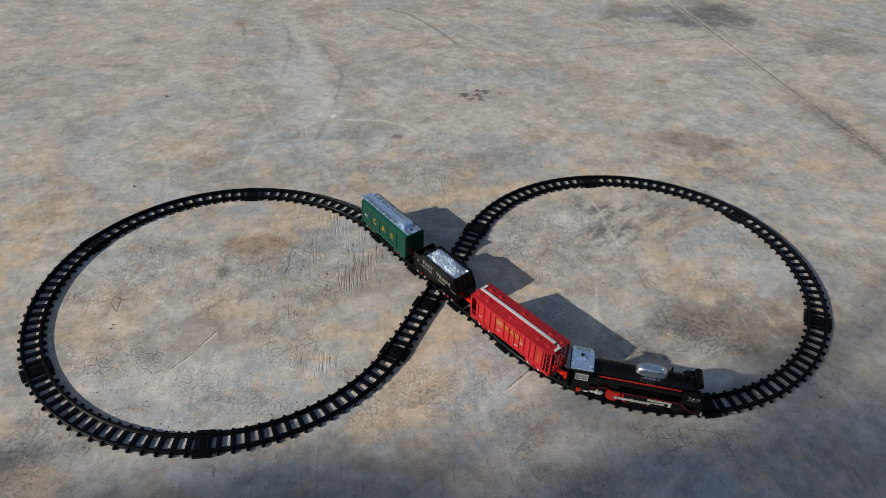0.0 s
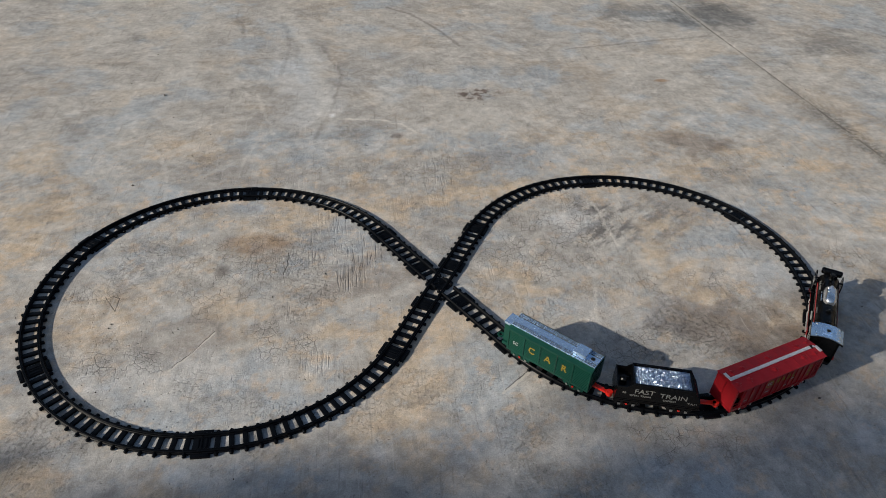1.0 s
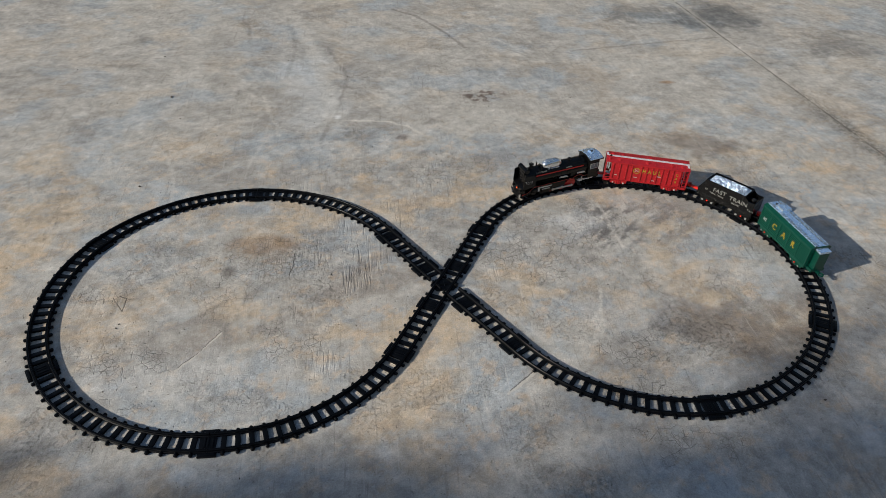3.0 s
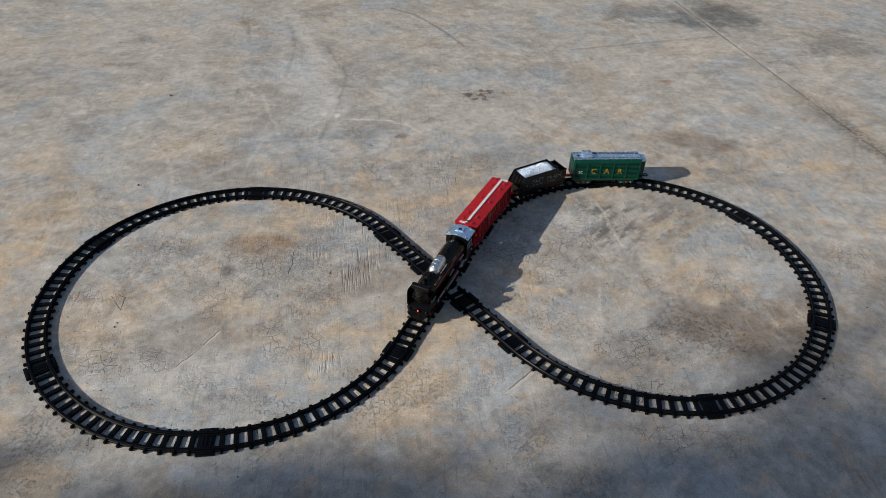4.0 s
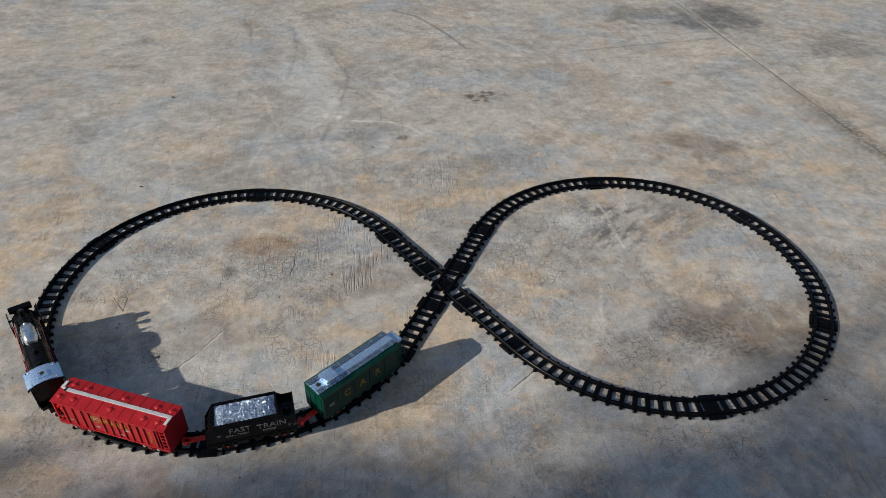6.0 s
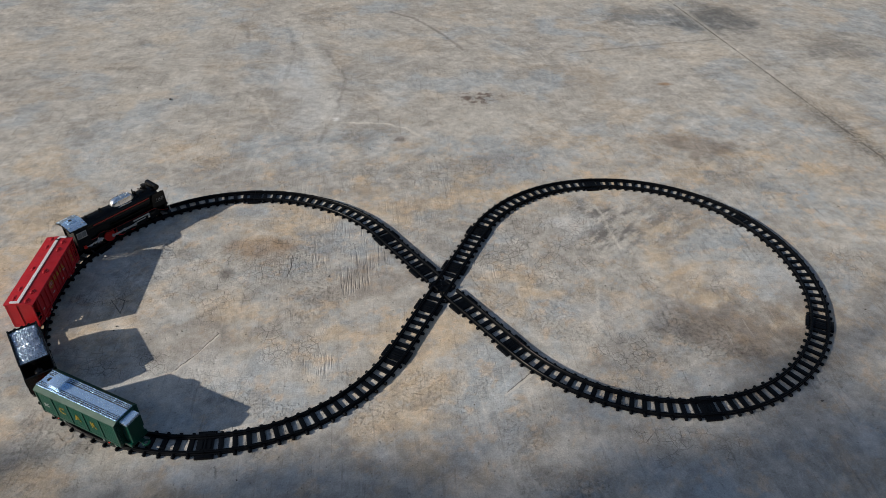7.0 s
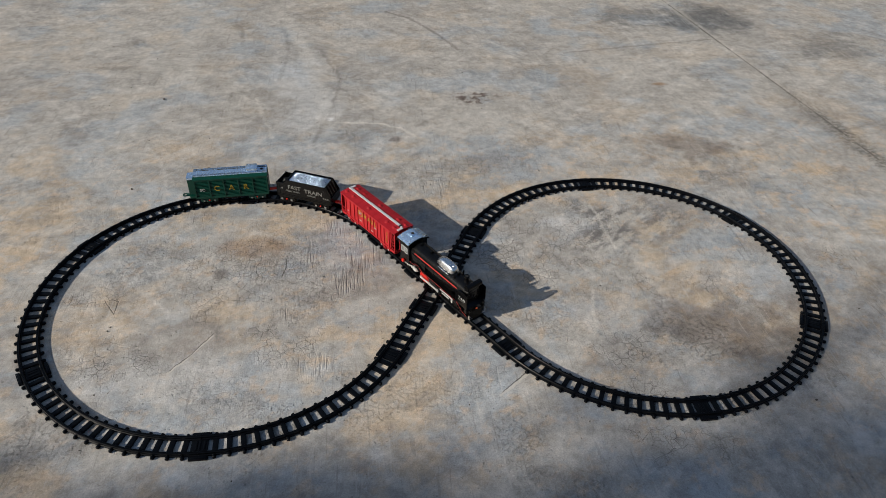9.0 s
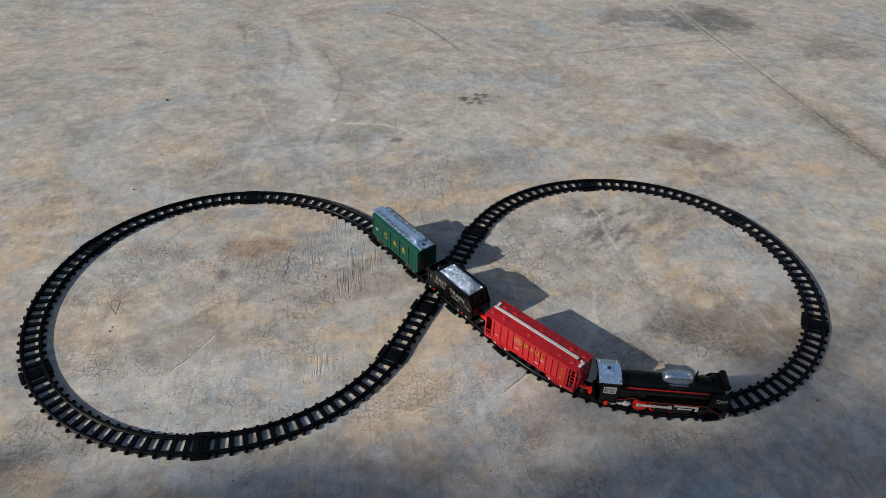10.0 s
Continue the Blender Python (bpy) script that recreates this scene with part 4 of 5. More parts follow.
    box(bm, -0.0085, 0.0070, -0.0085, 0.0085, CAB_Z - 0.0008, CAB_Z + 0.0012, 0.0004)
    box(bm, -0.0040, 0.0060, -0.0072, 0.0072, CAB_Z + 0.0010, CAB_Z + 0.0018, 0.0003)
    part("roof_hatch", bm, SILVER, roof)
    bm = bmesh.new()
    cyl(bm, (0.0005, 0, CAB_Z + 0.0010), (0.0005, 0, CAB_Z + 0.0021), 0.0036, seg=18)
    part("roof_hole", bm, DARK, roof, "dark round hole")
    bm = bmesh.new()
    ball(bm, (0, 0, 0), 0.0016, 1, 1, 0.7, 10, 6)
    rivet = part("roof_rivet", bm, STEEL, roof, smooth=True)
    rivet.matrix_basis = pose(-0.0135, -0.0190, CAB_Z - 0.0028)
    for x, y in ((-0.0135, 0.0190), (0.0165, -0.0190), (0.0165, 0.0190)):
        again(rivet, pose(x, y, CAB_Z - 0.0028))
    # gear below the cab
    for s in (-1, 1):
        bm = bmesh.new()
        y0, y1 = sorted((s * 0.0200, s * 0.0230))
        for i, (w, z0, z1) in enumerate(((0.0040, 0.0250, 0.0305), (0.0052, 0.0262, 0.0312), (0.0030, 0.0248, 0.0300), (0.0056, 0.0256, 0.0296), (0.0034, 0.0246, 0.0308), (0.0050, 0.0252, 0.0318))):
            box(bm, 0.003 + i * 0.0072, 0.003 + i * 0.0072 + w, y0, y1, z0, z1, 0.0005)
        box(bm, 0.000, 0.047, *sorted((s * 0.0196, s * 0.0222)), 0.0268, 0.0286)
        box(bm, 0.0345, 0.0368, *sorted((s * 0.0205, s * 0.0236)), 0.0240, 0.0366, 0.0005)
        cyl(bm, (0.0400, s * 0.0200, 0.0282), (0.0400, s * 0.0240, 0.0282), 0.0036, seg=14)
        cyl(bm, (0.0150, s * 0.0200, 0.0278), (0.0150, s * 0.0238, 0.0278), 0.0026, seg=12)
        part("step_gear", bm, PALECAP, t, "pale silver gear below the cab")
    bm = bmesh.new()
    box(bm, 0.0000, 0.0040, -0.0250, -0.0215, 0.0280, 0.0340, 0.0008)
    box(bm, -0.0012, 0.0052, -0.0288, -0.0248, 0.0285, 0.0352, 0.0008)
    part("switch_lever", bm, REDBRIGHT, t, "small orange-red knob", smooth=True)
    wheel_set(t, (0.008, 0.148, 0.172), 0.0072)
    hook(t, -0.018, BLACK)
    # driving wheels and rods
    bm = bmesh.new()
    for s in (-1, 1):
        cyl(bm, (0, 0, 0), (0, s * 0.0150, 0), 0.0015, seg=8)
        cyl(bm, (0, s * 0.0145, 0), (0, s * 0.0180, 0), DRIVE_R, seg=30)
        cyl(bm, (0, s * 0.0180, 0), (0, s * 0.0186, 0), DRIVE_R * 0.45, seg=16)
        cyl(bm, (CRANK, s * 0.0178, 0), (CRANK, s * 0.0212, 0), 0.0020, seg=10)
        for a in range(8):
            q = pose(0, 0, 0, 0, a * 45, 0)
            box(bm, DRIVE_R * 0.4, DRIVE_R * 0.9, s * 0.0178, s * 0.0187, -0.0008, 0.0008, 0, q)
    for q in (-1, 1):
        frame_bm = bmesh.new()
        prism(frame_bm, [(0.081, 0.0370), (0.150, 0.0370), (0.150, 0.0125), (0.090, 0.0125), (0.084, 0.0180)], "y", *sorted((q * 0.0190, q * 0.0197)))
        part("side_frame", frame_bm, BLACK, t)
    wheels = [part("driving_wheel", bm, WHEELRED, t, "red driving wheels", smooth=True)]
    wheels += [again(wheels[0], Matrix()) for _ in DRIVERS[1:]]
    rods = []
    for s in (-1, 1):
        bm = bmesh.new()
        y0, y1 = sorted((s * 0.0202, s * 0.0220))
        box(bm, DRIVERS[0], DRIVERS[2], y0, y1, -0.0022, 0.0022, 0.0005)
        for x in DRIVERS:
            cyl(bm, (x, y0, 0), (x, y1, 0), 0.0036, seg=12)
        rods.append(part("connecting_rod", bm, STEEL, t, "grey connecting rod", smooth=True))
        bm = bmesh.new()
        box(bm, 0.122, 0.160, *sorted((s * 0.0200, s * 0.0218)), 0.0295, 0.0330, 0.0006)
        box(bm, 0.128, 0.156, *sorted((s * 0.0202, s * 0.0214)), 0.0235, 0.0262, 0.0006)
        box(bm, 0.158, 0.163, *sorted((s * 0.0200, s * 0.0222)), 0.0215, 0.0330, 0.0006)
        part("slide_bar", bm, STEEL, t, "grey slide bars")
        bm = bmesh.new()
        cyl(bm, (0.152, s * 0.0160, 0.0255), (0.178, s * 0.0160, 0.0255), 0.0060, seg=18)
        part("steam_cylinder", bm, BLACK, t, smooth=True)
    # the boiler and all that sits on it stand a little higher
    raised = ("boiler", "boiler_band", "rivet_strip", "pipe", "dome", "dome_flange", "dome_trim", "valve", "rod_post", "chimney", "feedwater_drum", "smokebox_door", "boiler_stripe", "smoke_deflector", "lettering")
    for o in t.children:
        if o.name.split(".")[0] in raised:
            o.location.z += 0.0035
    return t, wheels, rods


# -- red hopper car --
def hopper_car():
    t = thing("hopper_car", "red plastic hopper car with pale roof walkway and yellow print", "toy wagon")
    HL, HW, Z0, Z1 = 0.100, 0.0245, 0.0230, 0.0765
    bm = bmesh.new()
    # body: full-height middle, hopper floors sloping up towards both ends
    prism(bm, [(-HL + 0.015, Z1), (HL - 0.015, Z1), (HL - 0.015, 0.052), (HL - 0.030, 0.0290), (0.040, 0.0285), (-0.040, 0.0285), (-HL + 0.030, 0.0290), (-HL + 0.015, 0.052)], "y", -HW + 0.001, HW - 0.001)
    for s in (-1, 1):
        y0, y1 = sorted((s * (HW - 0.001), s * HW))
        prism(bm, [(-HL + 0.015, Z1), (HL - 0.015, Z1), (HL - 0.015, 0.0280), (-HL + 0.015, 0.0280)], "y", y0, y1)
    body = part("body", bm, RED, t)
    # side ribs
    bm = bmesh.new()
    for s in (-1, 1):
        for x in (-0.080, -0.064, -0.048, -0.035, -0.0125, 0.0005, 0.0130, 0.0248, 0.0370, 0.0500, 0.0620, 0.0800):
            x *= -s
            box(bm, x - 0.0013, x + 0.0013, *sorted((s * HW, s * (HW + 0.0018))), 0.0290, Z1 - 0.001, 0.0004)
        box(bm, -HL + 0.014, HL - 0.014, *sorted((s * HW, s * (HW + 0.0020))), Z1 - 0.0022, Z1)
        box(bm, -HL + 0.014, HL - 0.014, *sorted((s * HW, s * (HW + 0.0020))), 0.0275, 0.0300)
    part("side_rib", bm, RED, body)
    # open end frames: corner posts, rails, ladder
    for e in (-1, 1):
        bm = bmesh.new()
        xo, xi = e * HL, e * (HL - 0.015)
        for s in (-1, 1):
            box(bm, *sorted((xo - e * 0.003, xo)), *sorted((s * (HW - 0.003), s * HW)), 0.0215, Z1)
            box(bm, *sorted((xi - e * 0.001, xo)), *sorted((s * (HW - 0.0016), s * HW)), 0.0215, 0.0275)
            for k in range(5):
                z = 0.031 + k * 0.0085
                if (s < 0) == (e > 0):
                    box(bm, *sorted((xo - e * 0.0105, xo)), *sorted((s * (HW - 0.0013), s * HW)), z, z + 0.0014)
                elif k < 2:
                    box(bm, *sorted((xi, xo)), *sorted((s * (HW - 0.0013), s * HW)), z, z + 0.0014)
            if (s < 0) == (e > 0):
                box(bm, *sorted((xo - e * 0.0115, xo - e * 0.0100)), *sorted((s * (HW - 0.0016), s * HW)), 0.0275, Z1)
        box(bm, *sorted((xo - e * 0.003, xo)), -HW, HW, 0.0215, 0.0275)
        if e < 0:
            box(bm, xo + 0.0004, xo + 0.0030, -HW + 0.0005, HW - 0.0005, 0.0275, Z1)
            box(bm, xo - 0.0006, xo + 0.0006, 0.0030, 0.0042, 0.0275, Z1)
        for y in (-0.010, 0.0, 0.010) if e > 0 else ():
            box(bm, *sorted((xo - e * 0.0025, xo - e * 0.0005)), y - 0.0010, y + 0.0010, 0.0275, Z1)
        for z in (0.040, 0.052, 0.064) if e > 0 else ():
            box(bm, *sorted((xo - e * 0.0022, xo - e * 0.0008)), 0.0, HW, z, z + 0.0014)
        part("end_frame", bm, RED, t)
    # roof, low pitched, with seams
    bm = bmesh.new()
    prism(bm, [(-HW - 0.0022, Z1), (HW + 0.0022, Z1), (HW + 0.0022, Z1 + 0.0012), (0.004, Z1 + 0.0040), (-0.004, Z1 + 0.0040), (-HW - 0.0022, Z1 + 0.0012)], "x", -HL, HL)
    roof = part("roof", bm, RED, t)
    bm = bmesh.new()
    for x in (-0.083, -0.068, -0.057, -0.038, -0.019, 0.0, 0.019, 0.038, 0.057, 0.068, 0.083):
        for s in (-1, 1):
            prism(bm, [(s * 0.004, Z1 + 0.0036), (s * (HW + 0.0016), Z1 + 0.0009), (s * (HW + 0.0016), Z1 + 0.0017), (s * 0.004, Z1 + 0.0045)], "x", x - 0.0008, x + 0.0008)
    part("roof_seam", bm, RED, roof)
    for x in (-0.087, -0.062, -0.004, 0.062, 0.087):
        for s in (-1, 1):
            bm = bmesh.new()
            xx, y, z = x + 0.004 * s, s * 0.0125, Z1 + 0.0026
            ball(bm, (xx, y, z), 0.0052, 1, 0.85, 0.42, 14, 8)
            cyl(bm, (xx, y, z - 0.0010), (xx, y, z + 0.0006), 0.0060, 0.0056, seg=18)
            box(bm, xx - 0.0072, xx + 0.0072, y - 0.0010, y + 0.0010, z - 0.0006, z + 0.0012, 0.0003)
            box(bm, xx - 0.0030, xx + 0.0030, y - 0.0007, y + 0.0007, z + 0.0012, z + 0.0026, 0.0003)
            part("hatch", bm, RED, roof, smooth=True)
    # walkway
    bm = bmesh.new()
    zt = Z1 + 0.0040
    box(bm, -0.0985, 0.0860, -0.0030, 0.0030, zt + 0.0002, zt + 0.0014)
    box(bm, -0.0985, -0.0935, 0.0030, 0.0150, zt - 0.0004, zt + 0.0012)
    box(bm, 0.0945, 0.0995, -0.0150, -0.0010, zt - 0.0004, zt + 0.0012)
    box(bm, 0.0905, 0.0945, -0.0030, 0.0010, zt + 0.0002, zt + 0.0014)
    for i in range(100):
        x = -0.0975 + i * 0.00184
        box(bm, x, x + 0.0010, -0.0027, 0.0027, zt + 0.0013, zt + 0.0016)
    part("walkway", bm, WHITEPLATE, t, "pale grey ribbed roof walkway")
    bm = bmesh.new()
    cyl(bm, (0.0885, 0, zt - 0.001), (0.0885, 0, zt + 0.0010), 0.0040, seg=18)
    part("roof_hole", bm, DARK, roof, "dark round hole")
    # print
    for s in (-1, 1):
        y = s * (HW + 0.0003)
        f = -s      # +1: the reader's right is the train's front
        def at(u, z):
            return side_pose(f * u, y, z)
        bm = bmesh.new()
        seg = 28
        for i in range(seg):
            a, c = 2 * math.pi * i / seg, 2 * math.pi * (i + 1) / seg
            ring = []
            for r, ang in ((0.0076, a), (0.0076, c), (0.0060, c), (0.0060, a)):
                ring.append(bm.verts.new((f * -0.0238 + r * 1.15 * math.cos(ang), y + s * 0.0003, 0.0600 + r * 1.1 * math.sin(ang))))
            bm.faces.new(ring)
        part("ring_mark", bm, YELLOW, body, "yellow ring")
        lettering("SC", 0.0088, at(-0.0238, 0.0600), WHITE, body, "white print")
        for ch, u in zip("HAUL", (-0.0060, 0.0068, 0.0189, 0.0309)):
            lettering(ch, 0.0148, at(u, 0.0600), YELLOW, body, "yellow letter", 0.0004, 0.80, bold=0.022)
        for ch, z in zip("CAR", (0.0610, 0.0510, 0.0410)):
            lettering(ch, 0.0088, at(0.0720, z), YELLOW, body, "yellow letter")
        for u, z, w in ((-0.024, 0.040, 0.008), (0.0189, 0.036, 0.008), (0.0309, 0.0495, 0.009), (-0.072, 0.040, 0.006)):
            bm = bmesh.new()
            box(bm, f * u - w / 2, f * u + w / 2, *sorted((y, y + s * 0.0004)), z, z + 0.0018)
            part("print_bar", bm, WHITE, body, "small white print")
    # discharge gates between the bogies
    bm = bmesh.new()
    box(bm, -0.096, 0.096, -0.0060, 0.0060, 0.0195, 0.0235, 0.0008)
    for x in (-0.020, 0.020):
        prism(bm, [(x - 0.016, 0.0286), (x + 0.016, 0.0286), (x + 0.006, 0.0160), (x - 0.006, 0.0160)], "y", -0.018, 0.018)
    part("discharge_gate", bm, BLACK, t)
    for x in (-0.062, 0.062):
        bogie_frame(t, x, RED, RED)
    coupler(t, HL, 0.020)
    hook(t, -HL, BLACK)
    # the car is drawn 200 mm long; the real one measures 207
    for o in t.children_recursive:
        o.data.transform(Matrix.Diagonal((1.036, 1, 1, 1)))
    wheel_set(t, (-0.0770, -0.0512, 0.0512, 0.0770))
    return t


# -- coal tender --
def coal_tender():
    t = thing("coal_tender", "black toy coal tender heaped with glittering silver lumps", "toy wagon")
    HL, HB, HW = 0.0750, 0.0680, 0.0245
    # side walls: raised middle with sloping shoulders
    side = [(-HB, 0.0265), (HL, 0.0265), (HL, 0.0480), (0.0605, 0.0730), (-0.040, 0.0730), (-0.050, 0.0640), (-0.0655, 0.0640), (-HB, 0.0660)]
    for s in (-1, 1):
        bm = bmesh.new()
        prism(bm, side, "y", *sorted((s * (HW - 0.0018), s * HW)))
        box(bm, -0.041, 0.060, *sorted((s * (HW - 0.0024), s * (HW + 0.0004))), 0.0726, 0.0742, 0.0004)
        yo = sorted((s * (HW - 0.0002), s * (HW + 0.0008)))
        box(bm, -HB + 0.001, HL - 0.001, *yo, 0.0290, 0.0302)
        box(bm, -HB + 0.001, HL - 0.001, *yo, 0.0330, 0.0340)
        for xv in (-HB + 0.0015, -0.0600, 0.0680, HL - 0.0015):
            box(bm, xv - 0.0006, xv + 0.0006, *yo, 0.0290, 0.0590 if xv < 0 else 0.0475)
        w = part("side_wall", bm, BLACK, t)
        y = s * (HW + 0.0003)
        f = -s
        lettering("FAST", 0.0150, side_pose(f * -0.0205, y, 0.0560), GREYPRINT, w, "white serif print", narrow=1.05)
        lettering("TRAIN", 0.0150, side_pose(f * 0.029, y, 0.0530), GREYPRINT, w, "white serif print", narrow=1.08)
        lettering("COAL TRAIN", 0.0062, side_pose(f * -0.026, y, 0.0455), GREYPRINT, w, "small white print")
        lettering("EXPRESS", 0.0058, side_pose(f * 0.024, y, 0.0425), GREYPRINT, w, "small white print")
        lettering("08", 0.0060, side_pose(f * -0.054, y, 0.0500), GREYPRINT, w, "small white print")
        lettering("T.A.N", 0.0064, side_pose(f * 0.062, y, 0.0425), GREYPRINT, w, "small white print")
    bm = bmesh.new()
    box(bm, -HB, HL, -HW + 0.0018, HW - 0.0018, 0.0262, 0.0420)
    box(bm, -0.064, 0.070, -0.0060, 0.0060, 0.0190, 0.0264)
    box(bm, HL - 0.002, HL, -HW + 0.0018, HW - 0.0018, 0.0420, 0.0480)
    box(bm, -HB, -HB + 0.002, -HW + 0.0018, HW - 0.0018, 0.0420, 0.0640)
    box(bm, -HB + 0.002, -0.042, -HW + 0.0018, HW - 0.0018, 0.0420, 0.0530)
    # slanting bin ends
    prism(bm, [(-0.042, 0.0420), (-0.039, 0.0420), (-0.039, 0.0735), (-0.042, 0.0735)], "y", -HW + 0.0018, HW - 0.0018)
    prism(bm, [(0.0690, 0.0420), (0.0725, 0.0440), (0.0595, 0.0725), (0.0565, 0.0715)], "y", -HW + 0.0018, HW - 0.0018)
    part("bin", bm, BLACK, t)
    bm = bmesh.new()
    cyl(bm, (0.0728, 0, 0.0430), (0.0606, 0, 0.0715), 0.0026, seg=12)
    pipe = part("front_pipe", bm, BLACK, t, smooth=True)
    pipe.matrix_basis = pose(0, -0.0115, 0)
    for y in (0.0, 0.0115):
        again(pipe, pose(0, y, 0))
    # bin of faceted lumps
    rng = random.Random(5)
    bm = bmesh.new()
    nx, ny = 76, 36
    x0, x1, yw = -0.0385, 0.0575, HW - 0.0022
    grid = []
    for i in range(nx + 1):
        row = []
        for j in range(ny + 1):
            u, v = i / nx, j / ny
            heap = 0.0690 + 0.0080 * (1 - (2 * v - 1) ** 2) * min(1.0, 6 * u, 6 * (1 - u))
            edge = i in (0, nx) or j in (0, ny)
            jit = 0 if edge else 1
            row.append(bm.verts.new((x0 + (x1 - x0) * u + jit * rng.uniform(-0.0004, 0.0004), -yw + 2 * yw * v + jit * rng.uniform(-0.0004, 0.0004), heap + jit * rng.uniform(-0.0019, 0.0019))))
        grid.append(row)
    for i in range(nx):
        for j in range(ny):
            q = (grid[i][j], grid[i + 1][j], grid[i + 1][j + 1], grid[i][j + 1])
            if rng.random() < 0.5:
                bm.faces.new(q[:3]); bm.faces.new((q[0], q[2], q[3]))
            else:
                bm.faces.new((q[0], q[1], q[3])); bm.faces.new(q[1:])
    part("lump_load", bm, GLITTER, t, "glittering silver lumps")
    bm = bmesh.new()
    cyl(bm, (-0.055, 0, 0.0530), (-0.055, 0, 0.0600), 0.0062, seg=20)
    cyl(bm, (-0.055, 0, 0.0600), (-0.055, 0, 0.0622), 0.0072, 0.0055, seg=20)
    box(bm, -0.0625, -0.0475, -0.0010, 0.0010, 0.0620, 0.0635)
    part("water_hatch", bm, BLACK, t, smooth=True)
    for x in (-0.045, 0.045):
        bogie_frame(t, x, BLACK, REDBRIGHT, GREYCAP, True)
    wheel_set(t, (-0.0575, -0.0325, 0.0325, 0.0575))
    coupler(t, HL, 0.034)
    hook(t, -HB, BLACK)
    return t


# -- green freight car --
def freight_car():
    t = thing("freight_car", "green plastic freight car with silver roof and yellow print", "toy wagon")
    HL, HW, Z0, Z1 = 0.0850, 0.0240, 0.0260, 0.0770
    bm = bmesh.new()
    box(bm, -HL, HL, -HW + 0.0036, HW - 0.0036, Z0, Z1)
    body = part("body", bm, GREEN, t)
    # slatted panels between posts
    posts = [-HL + 0.0012 + i * (2 * HL - 0.0024) / 5 for i in range(6)]
    slat = bmesh.new()
    span_x = posts[1] - posts[0] - 0.0026
    prism(slat, [(0.0000, 0.0002), (0.0035, 0.0), (0.0030, 0.0021), (0.0, 0.0026)], "x", -span_x / 2, span_x / 2)
    first = part("slat", slat, GREEN, body)
    made = 0
    for s in (-1, 1):
        for a, c in zip(posts, posts[1:]):
            for k in range(12):
                m = pose((a + c) / 2, s * (HW - 0.0036), 0.0292 + k * 0.0038, 0, 0, 0 if s > 0 else 180)
                if made == 0:
                    first.matrix_basis = m
                else:
                    again(first, m)
                made += 1
    for e in (-1, 1):
        bm = bmesh.new()
        for y0, y1 in ((-0.0215, -0.0085), (-0.0065, 0.0065), (0.0085, 0.0215)):
            for k in range(12):
                z = 0.0292 + k * 0.0038
                box(bm, *sorted((e * HL, e * (HL + 0.0017))), y0, y1, z, z + 0.0024)
        part("end_slat", bm, GREEN, body)
    bm = bmesh.new()
    for s in (-1, 1):
        for x in posts:
            box(bm, x - 0.0013, x + 0.0013, *sorted((s * (HW - 0.0036), s * (HW + 0.0008))), Z0, Z1)
        box(bm, -HL, HL, *sorted((s * (HW - 0.0036), s * (HW + 0.0005))), Z0 - 0.0010, Z0 + 0.0035)
        box(bm, -HL, HL, *sorted((s * (HW - 0.0036), s * (HW + 0.0005))), Z1 - 0.0030, Z1)
    part("post", bm, GREEN, body)
    # rear platform with a railing
    bm = bmesh.new()
    box(bm, -HL - 0.0150, -HL, -0.0170, 0.0170, Z0 - 0.003, Z0 + 0.0040, 0.0006)
    box(bm, -HL - 0.0155, -HL, -0.0128, 0.0128, Z0 + 0.0040, Z1 - 0.0040, 0.0006)
    part("vestibule", bm, GREEN, t)
    bm = bmesh.new()
    box(bm, -HL - 0.0165, -HL - 0.0012, -0.0138, 0.0138, Z1 - 0.0040, Z1 + 0.0012, 0.0008)
    part("vestibule_roof", bm, SILVER, t, "silver vestibule roof")
    # roof: green eaves, silver ribbed deck, raised box
    bm = bmesh.new()
    prism(bm, [(-HW - 0.0010, Z1), (HW + 0.0010, Z1), (HW + 0.0010, Z1 + 0.0010), (0.0178, Z1 + 0.0052), (-0.0178, Z1 + 0.0052), (-HW - 0.0010, Z1 + 0.0010)], "x", -HL - 0.0010, HL + 0.0010)
    roof = part("roof", bm, GREEN, t)
    bm = bmesh.new()
    zt = Z1 + 0.0054
    box(bm, -HL - 0.0006, HL + 0.0006, -0.0170, 0.0170, zt - 0.0006, zt + 0.0006)
    box(bm, -HL, HL, -0.0076, 0.0076, zt + 0.0005, zt + 0.0010)
    part("roof_deck", bm, SILVER, roof, "silver ribbed roof deck")
    bm = bmesh.new()
    box(bm, -HL, HL, -0.00055, 0.00055, zt + 0.0005, zt + 0.0021, 0.0002)
    rib = part("roof_rib", bm, SILVER, roof)
    rib.matrix_basis = pose(0, -0.0162, 0)
    for y in (-0.0131, -0.0100, 0.0100, 0.0131, 0.0162):
        again(rib, pose(0, y, 0))
    # dark strips that paint the shade in the grooves between the ribs
    bm = bmesh.new()
    box(bm, -HL, HL, -0.00075, 0.00075, zt + 0.0004, zt + 0.0009)
    groove_shade = part("roof_groove_shade", bm, DARK, roof, "dark strip painted as the shade in a roof groove")
    groove_shade.matrix_basis = pose(0, -0.01465, 0)
    for y in (-0.01155, -0.0086, 0.0086, 0.01155, 0.01465):
        again(groove_shade, pose(0, y, 0))
    bm = bmesh.new()
    box(bm, 0.0390, 0.0640, -0.0122, 0.0122, zt + 0.0005, zt + 0.0098, 0.0010)
    part("roof_box", bm, SILVER, roof, "raised silver roof box", smooth=True)
    bm = bmesh.new()
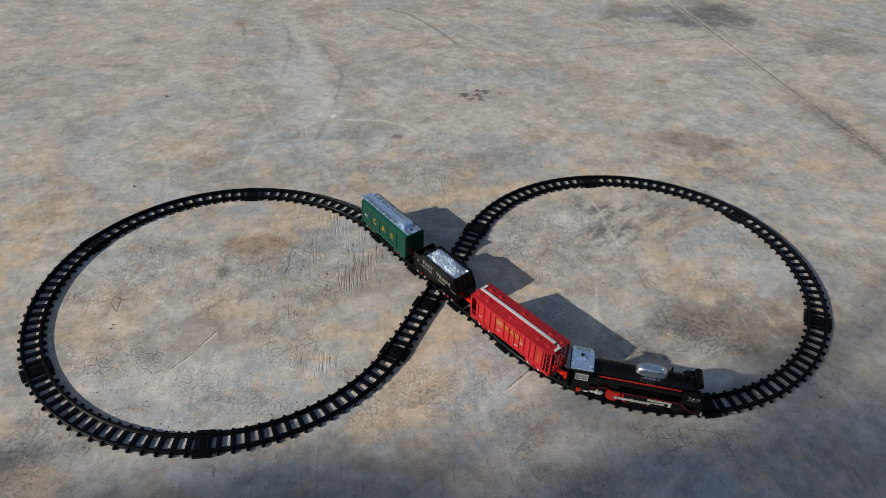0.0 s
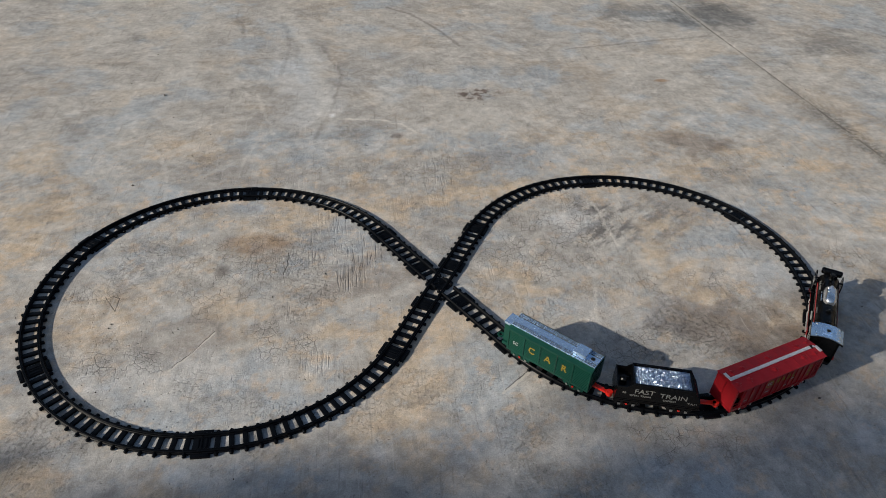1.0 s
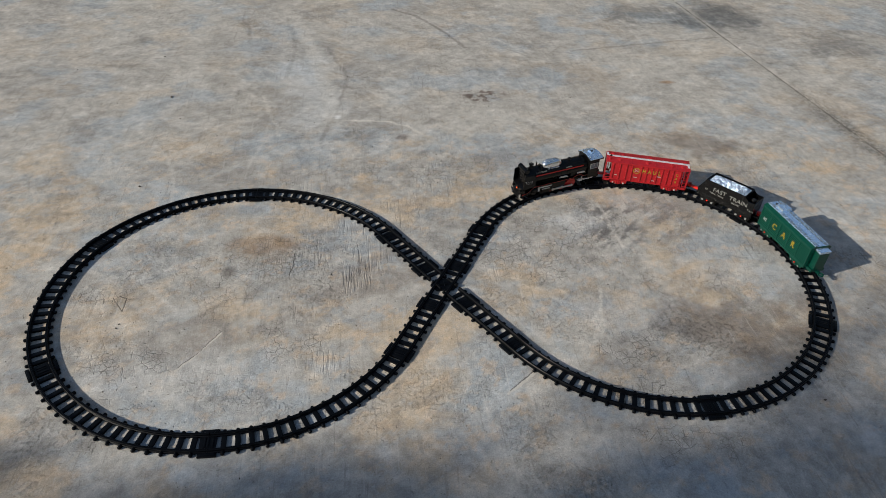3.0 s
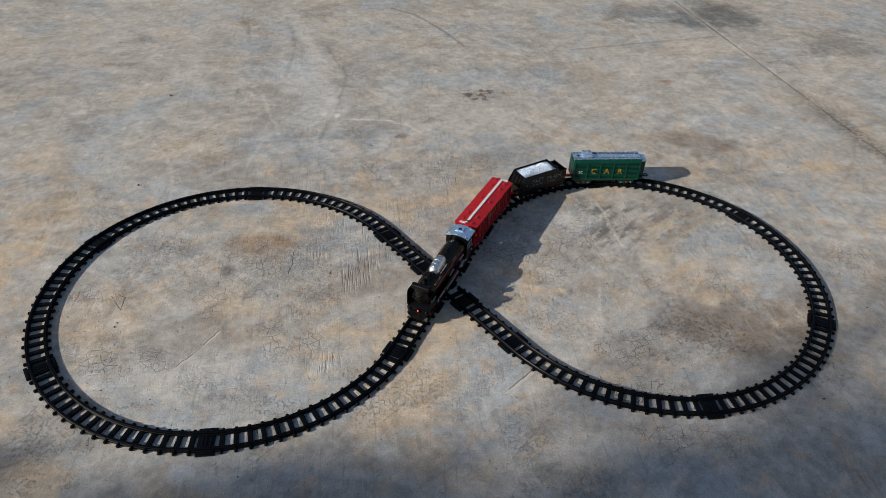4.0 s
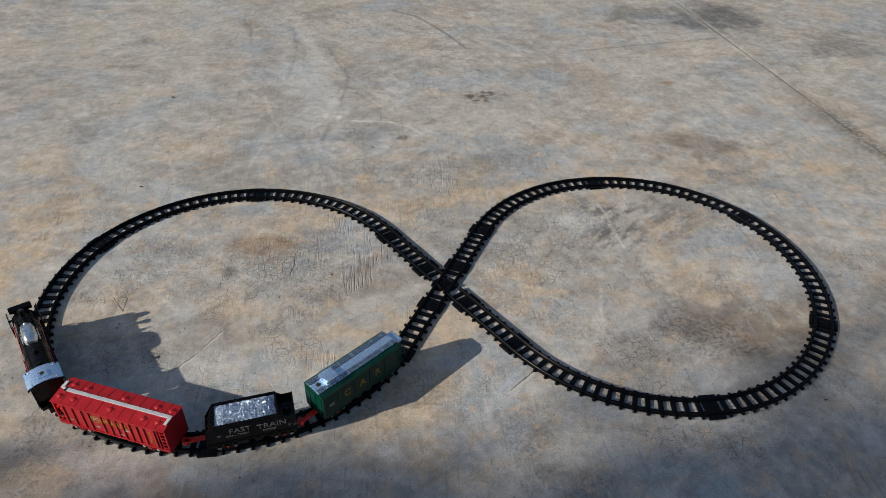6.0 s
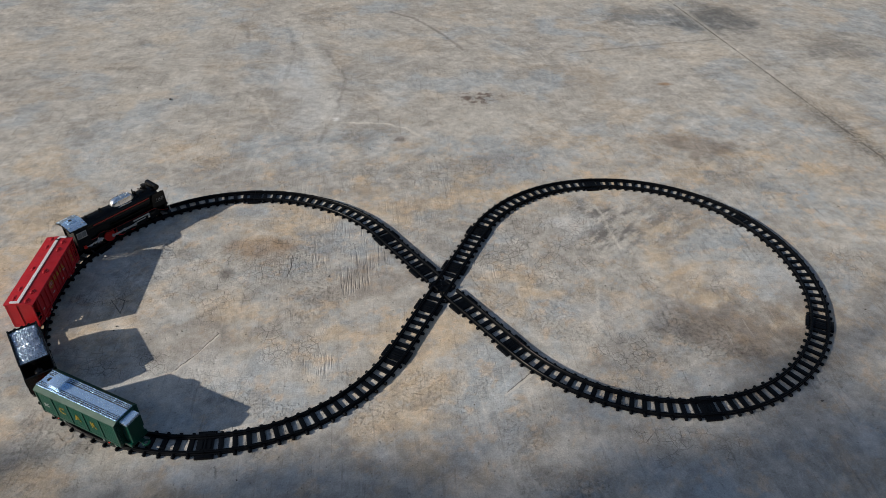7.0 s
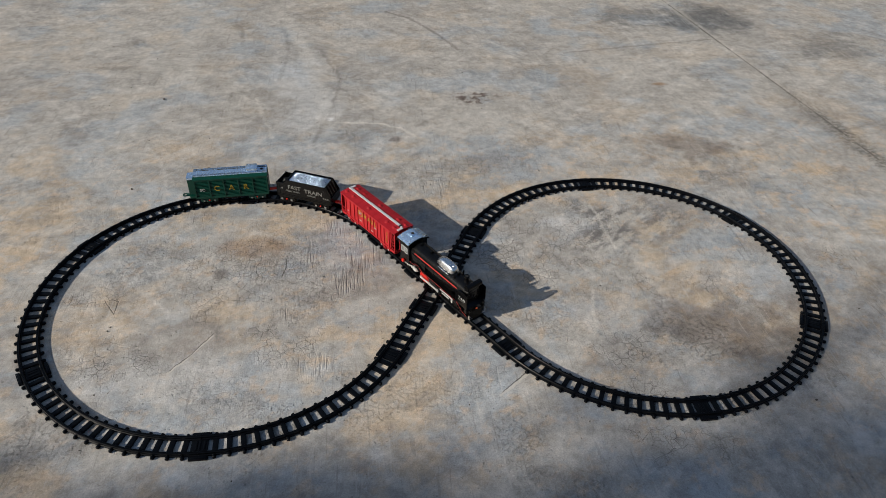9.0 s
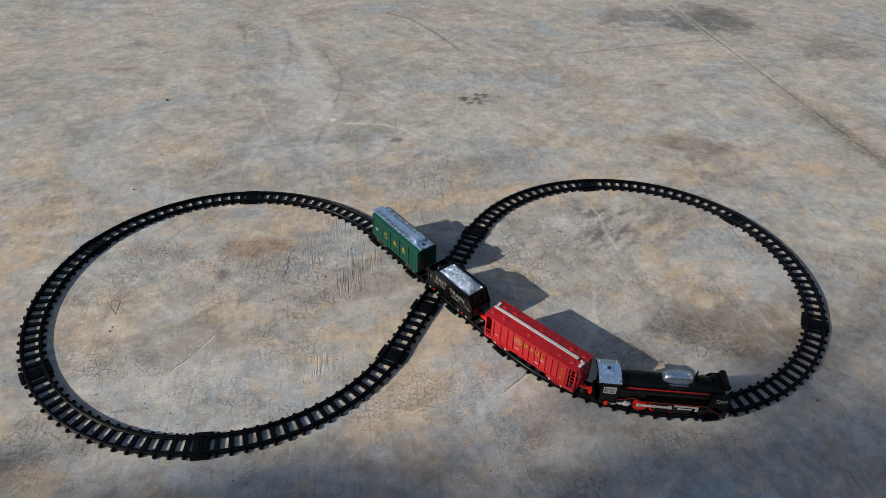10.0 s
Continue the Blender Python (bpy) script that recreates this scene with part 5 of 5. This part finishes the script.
    for x, z in ((-0.045, zt + 0.0010), (0.0515, zt + 0.0098)):
        ball(bm, (x, 0, z), 0.0017, 1, 1, 0.6, 10, 6)
    part("roof_stud", bm, SILVER, roof, smooth=True)
    bm = bmesh.new()
    cyl(bm, (0.0735, 0, zt + 0.0004), (0.0735, 0, zt + 0.0014), 0.0040, seg=18)
    part("roof_hole", bm, DARK, roof, "dark round hole")
    for s in (-1, 1):
        y = s * (HW + 0.0003)
        f = -s
        lettering("SC", 0.0100, side_pose(f * -0.0670, y + s * 0.0004, 0.0490), WHITE, body, "white print", 0.0005)
        for ch, u in zip("CAR", (-0.0336, 0.0, 0.0336)):
            letter = lettering(ch, 0.0208, side_pose(f * u, s * (HW - 0.0002), 0.0510), YELLOW, body, "yellow block letter broken by the slats", 0.0005, 0.92, bold=0.022)
            cut_in_bands(letter.data, [(0.0291 + k * 0.0038, 0.0317 + k * 0.0038) for k in range(12)])
    bm = bmesh.new()
    box(bm, -0.082, 0.082, -0.0060, 0.0060, 0.0185, 0.0262, 0.0008)
    box(bm, -0.020, 0.020, -0.0150, 0.0150, 0.0150, 0.0262, 0.0010)
    part("underframe", bm, BLACK, t)
    for x in (-0.056, 0.056):
        bogie_frame(t, x, GREEN, REDBRIGHT, GREYCAP)
    wheel_set(t, (-0.0685, -0.0435, 0.0435, 0.0685))
    coupler(t, HL, 0.031)
    bm = bmesh.new()
    box(bm, -HL - 0.024, -HL - 0.014, -0.0040, 0.0040, 0.0225, 0.0260, 0.0006)
    for a in range(10):
        q0, q1 = radians(36 * a), radians(36 * a + 36)
        cyl(bm, (-HL - 0.028 + 0.0052 * math.cos(q0), 0.0052 * math.sin(q0), 0.0245), (-HL - 0.028 + 0.0052 * math.cos(q1), 0.0052 * math.sin(q1), 0.0245), 0.0018, seg=8)
    part("coupling_loop", bm, GREEN, t, smooth=True)
    return t


LOCO, DRIVE_WHEELS, RODS = locomotive()
HOPPER = hopper_car()
TENDER = coal_tender()
FREIGHT = freight_car()

# ---- what moves ----
# Way of the cab's centre along the line, metres, time by time.
RUN = ((0, 0.367), (0.5, 0.621), (1, 0.859), (1.5, 1.076), (2, 1.300), (2.5, 1.529), (4, 2.288), (4.5, 2.554), (5, 2.781), (5.5, 3.023), (7, 3.717), (7.5, 3.936),
       (8, 4.165), (8.5, 4.392), (9, 4.650), (10, 5.155))


def run_at(t):
    """A smooth pass through the rows of RUN."""
    ts = [r[0] for r in RUN]
    ss = [r[1] for r in RUN]
    n = len(ts)
    k = max(0, min(n - 2, sum(1 for q in ts if q <= t) - 1))

    def slope(i):
        lo, hi = max(0, i - 1), min(n - 1, i + 1)
        return (ss[hi] - ss[lo]) / (ts[hi] - ts[lo])
    h = ts[k + 1] - ts[k]
    u = (t - ts[k]) / h
    a, c = slope(k) * h, slope(k + 1) * h
    return (2 * u ** 3 - 3 * u ** 2 + 1) * ss[k] + (u ** 3 - 2 * u ** 2 + u) * a + (3 * u ** 2 - 2 * u ** 3) * ss[k + 1] + (u ** 3 - u ** 2) * c


def ride(s, rear, front):
    """The pose of a vehicle whose pivots, rear and front metres ahead of its origin, sit on the line; its origin is about s along."""
    p, q = on_way(s + rear), on_way(s + front)
    d = (q - p).normalized()
    o = p - d * rear
    return pose(o.x, o.y, 0, 0, 0, math.degrees(math.atan2(d.y, d.x)))


def motions():
    steps = [i / 30 for i in range(301)]
    for vehicle, back, rear, front in ((LOCO, 0.0, 0.06, 0.16), (HOPPER, 0.1395, -0.062, 0.062), (TENDER, 0.3585, -0.045, 0.045), (FREIGHT, 0.5445, -0.056, 0.056)):
        walk(vehicle, [(t, ride(run_at(t) - back, rear, front)) for t in steps])
    spin = [(t, (run_at(t) - run_at(0)) / DRIVE_R) for t in steps]
    zc = RAIL_TOP + DRIVE_R
    for wheel, x in zip(DRIVE_WHEELS, DRIVERS):
        walk(wheel, [(t, pose(x, 0, zc, 0, math.degrees(a), 0)) for t, a in spin])
    for rod in RODS:
        walk(rod, [(t, pose(CRANK * math.cos(a), 0, zc - CRANK * math.sin(a))) for t, a in spin])


motions()
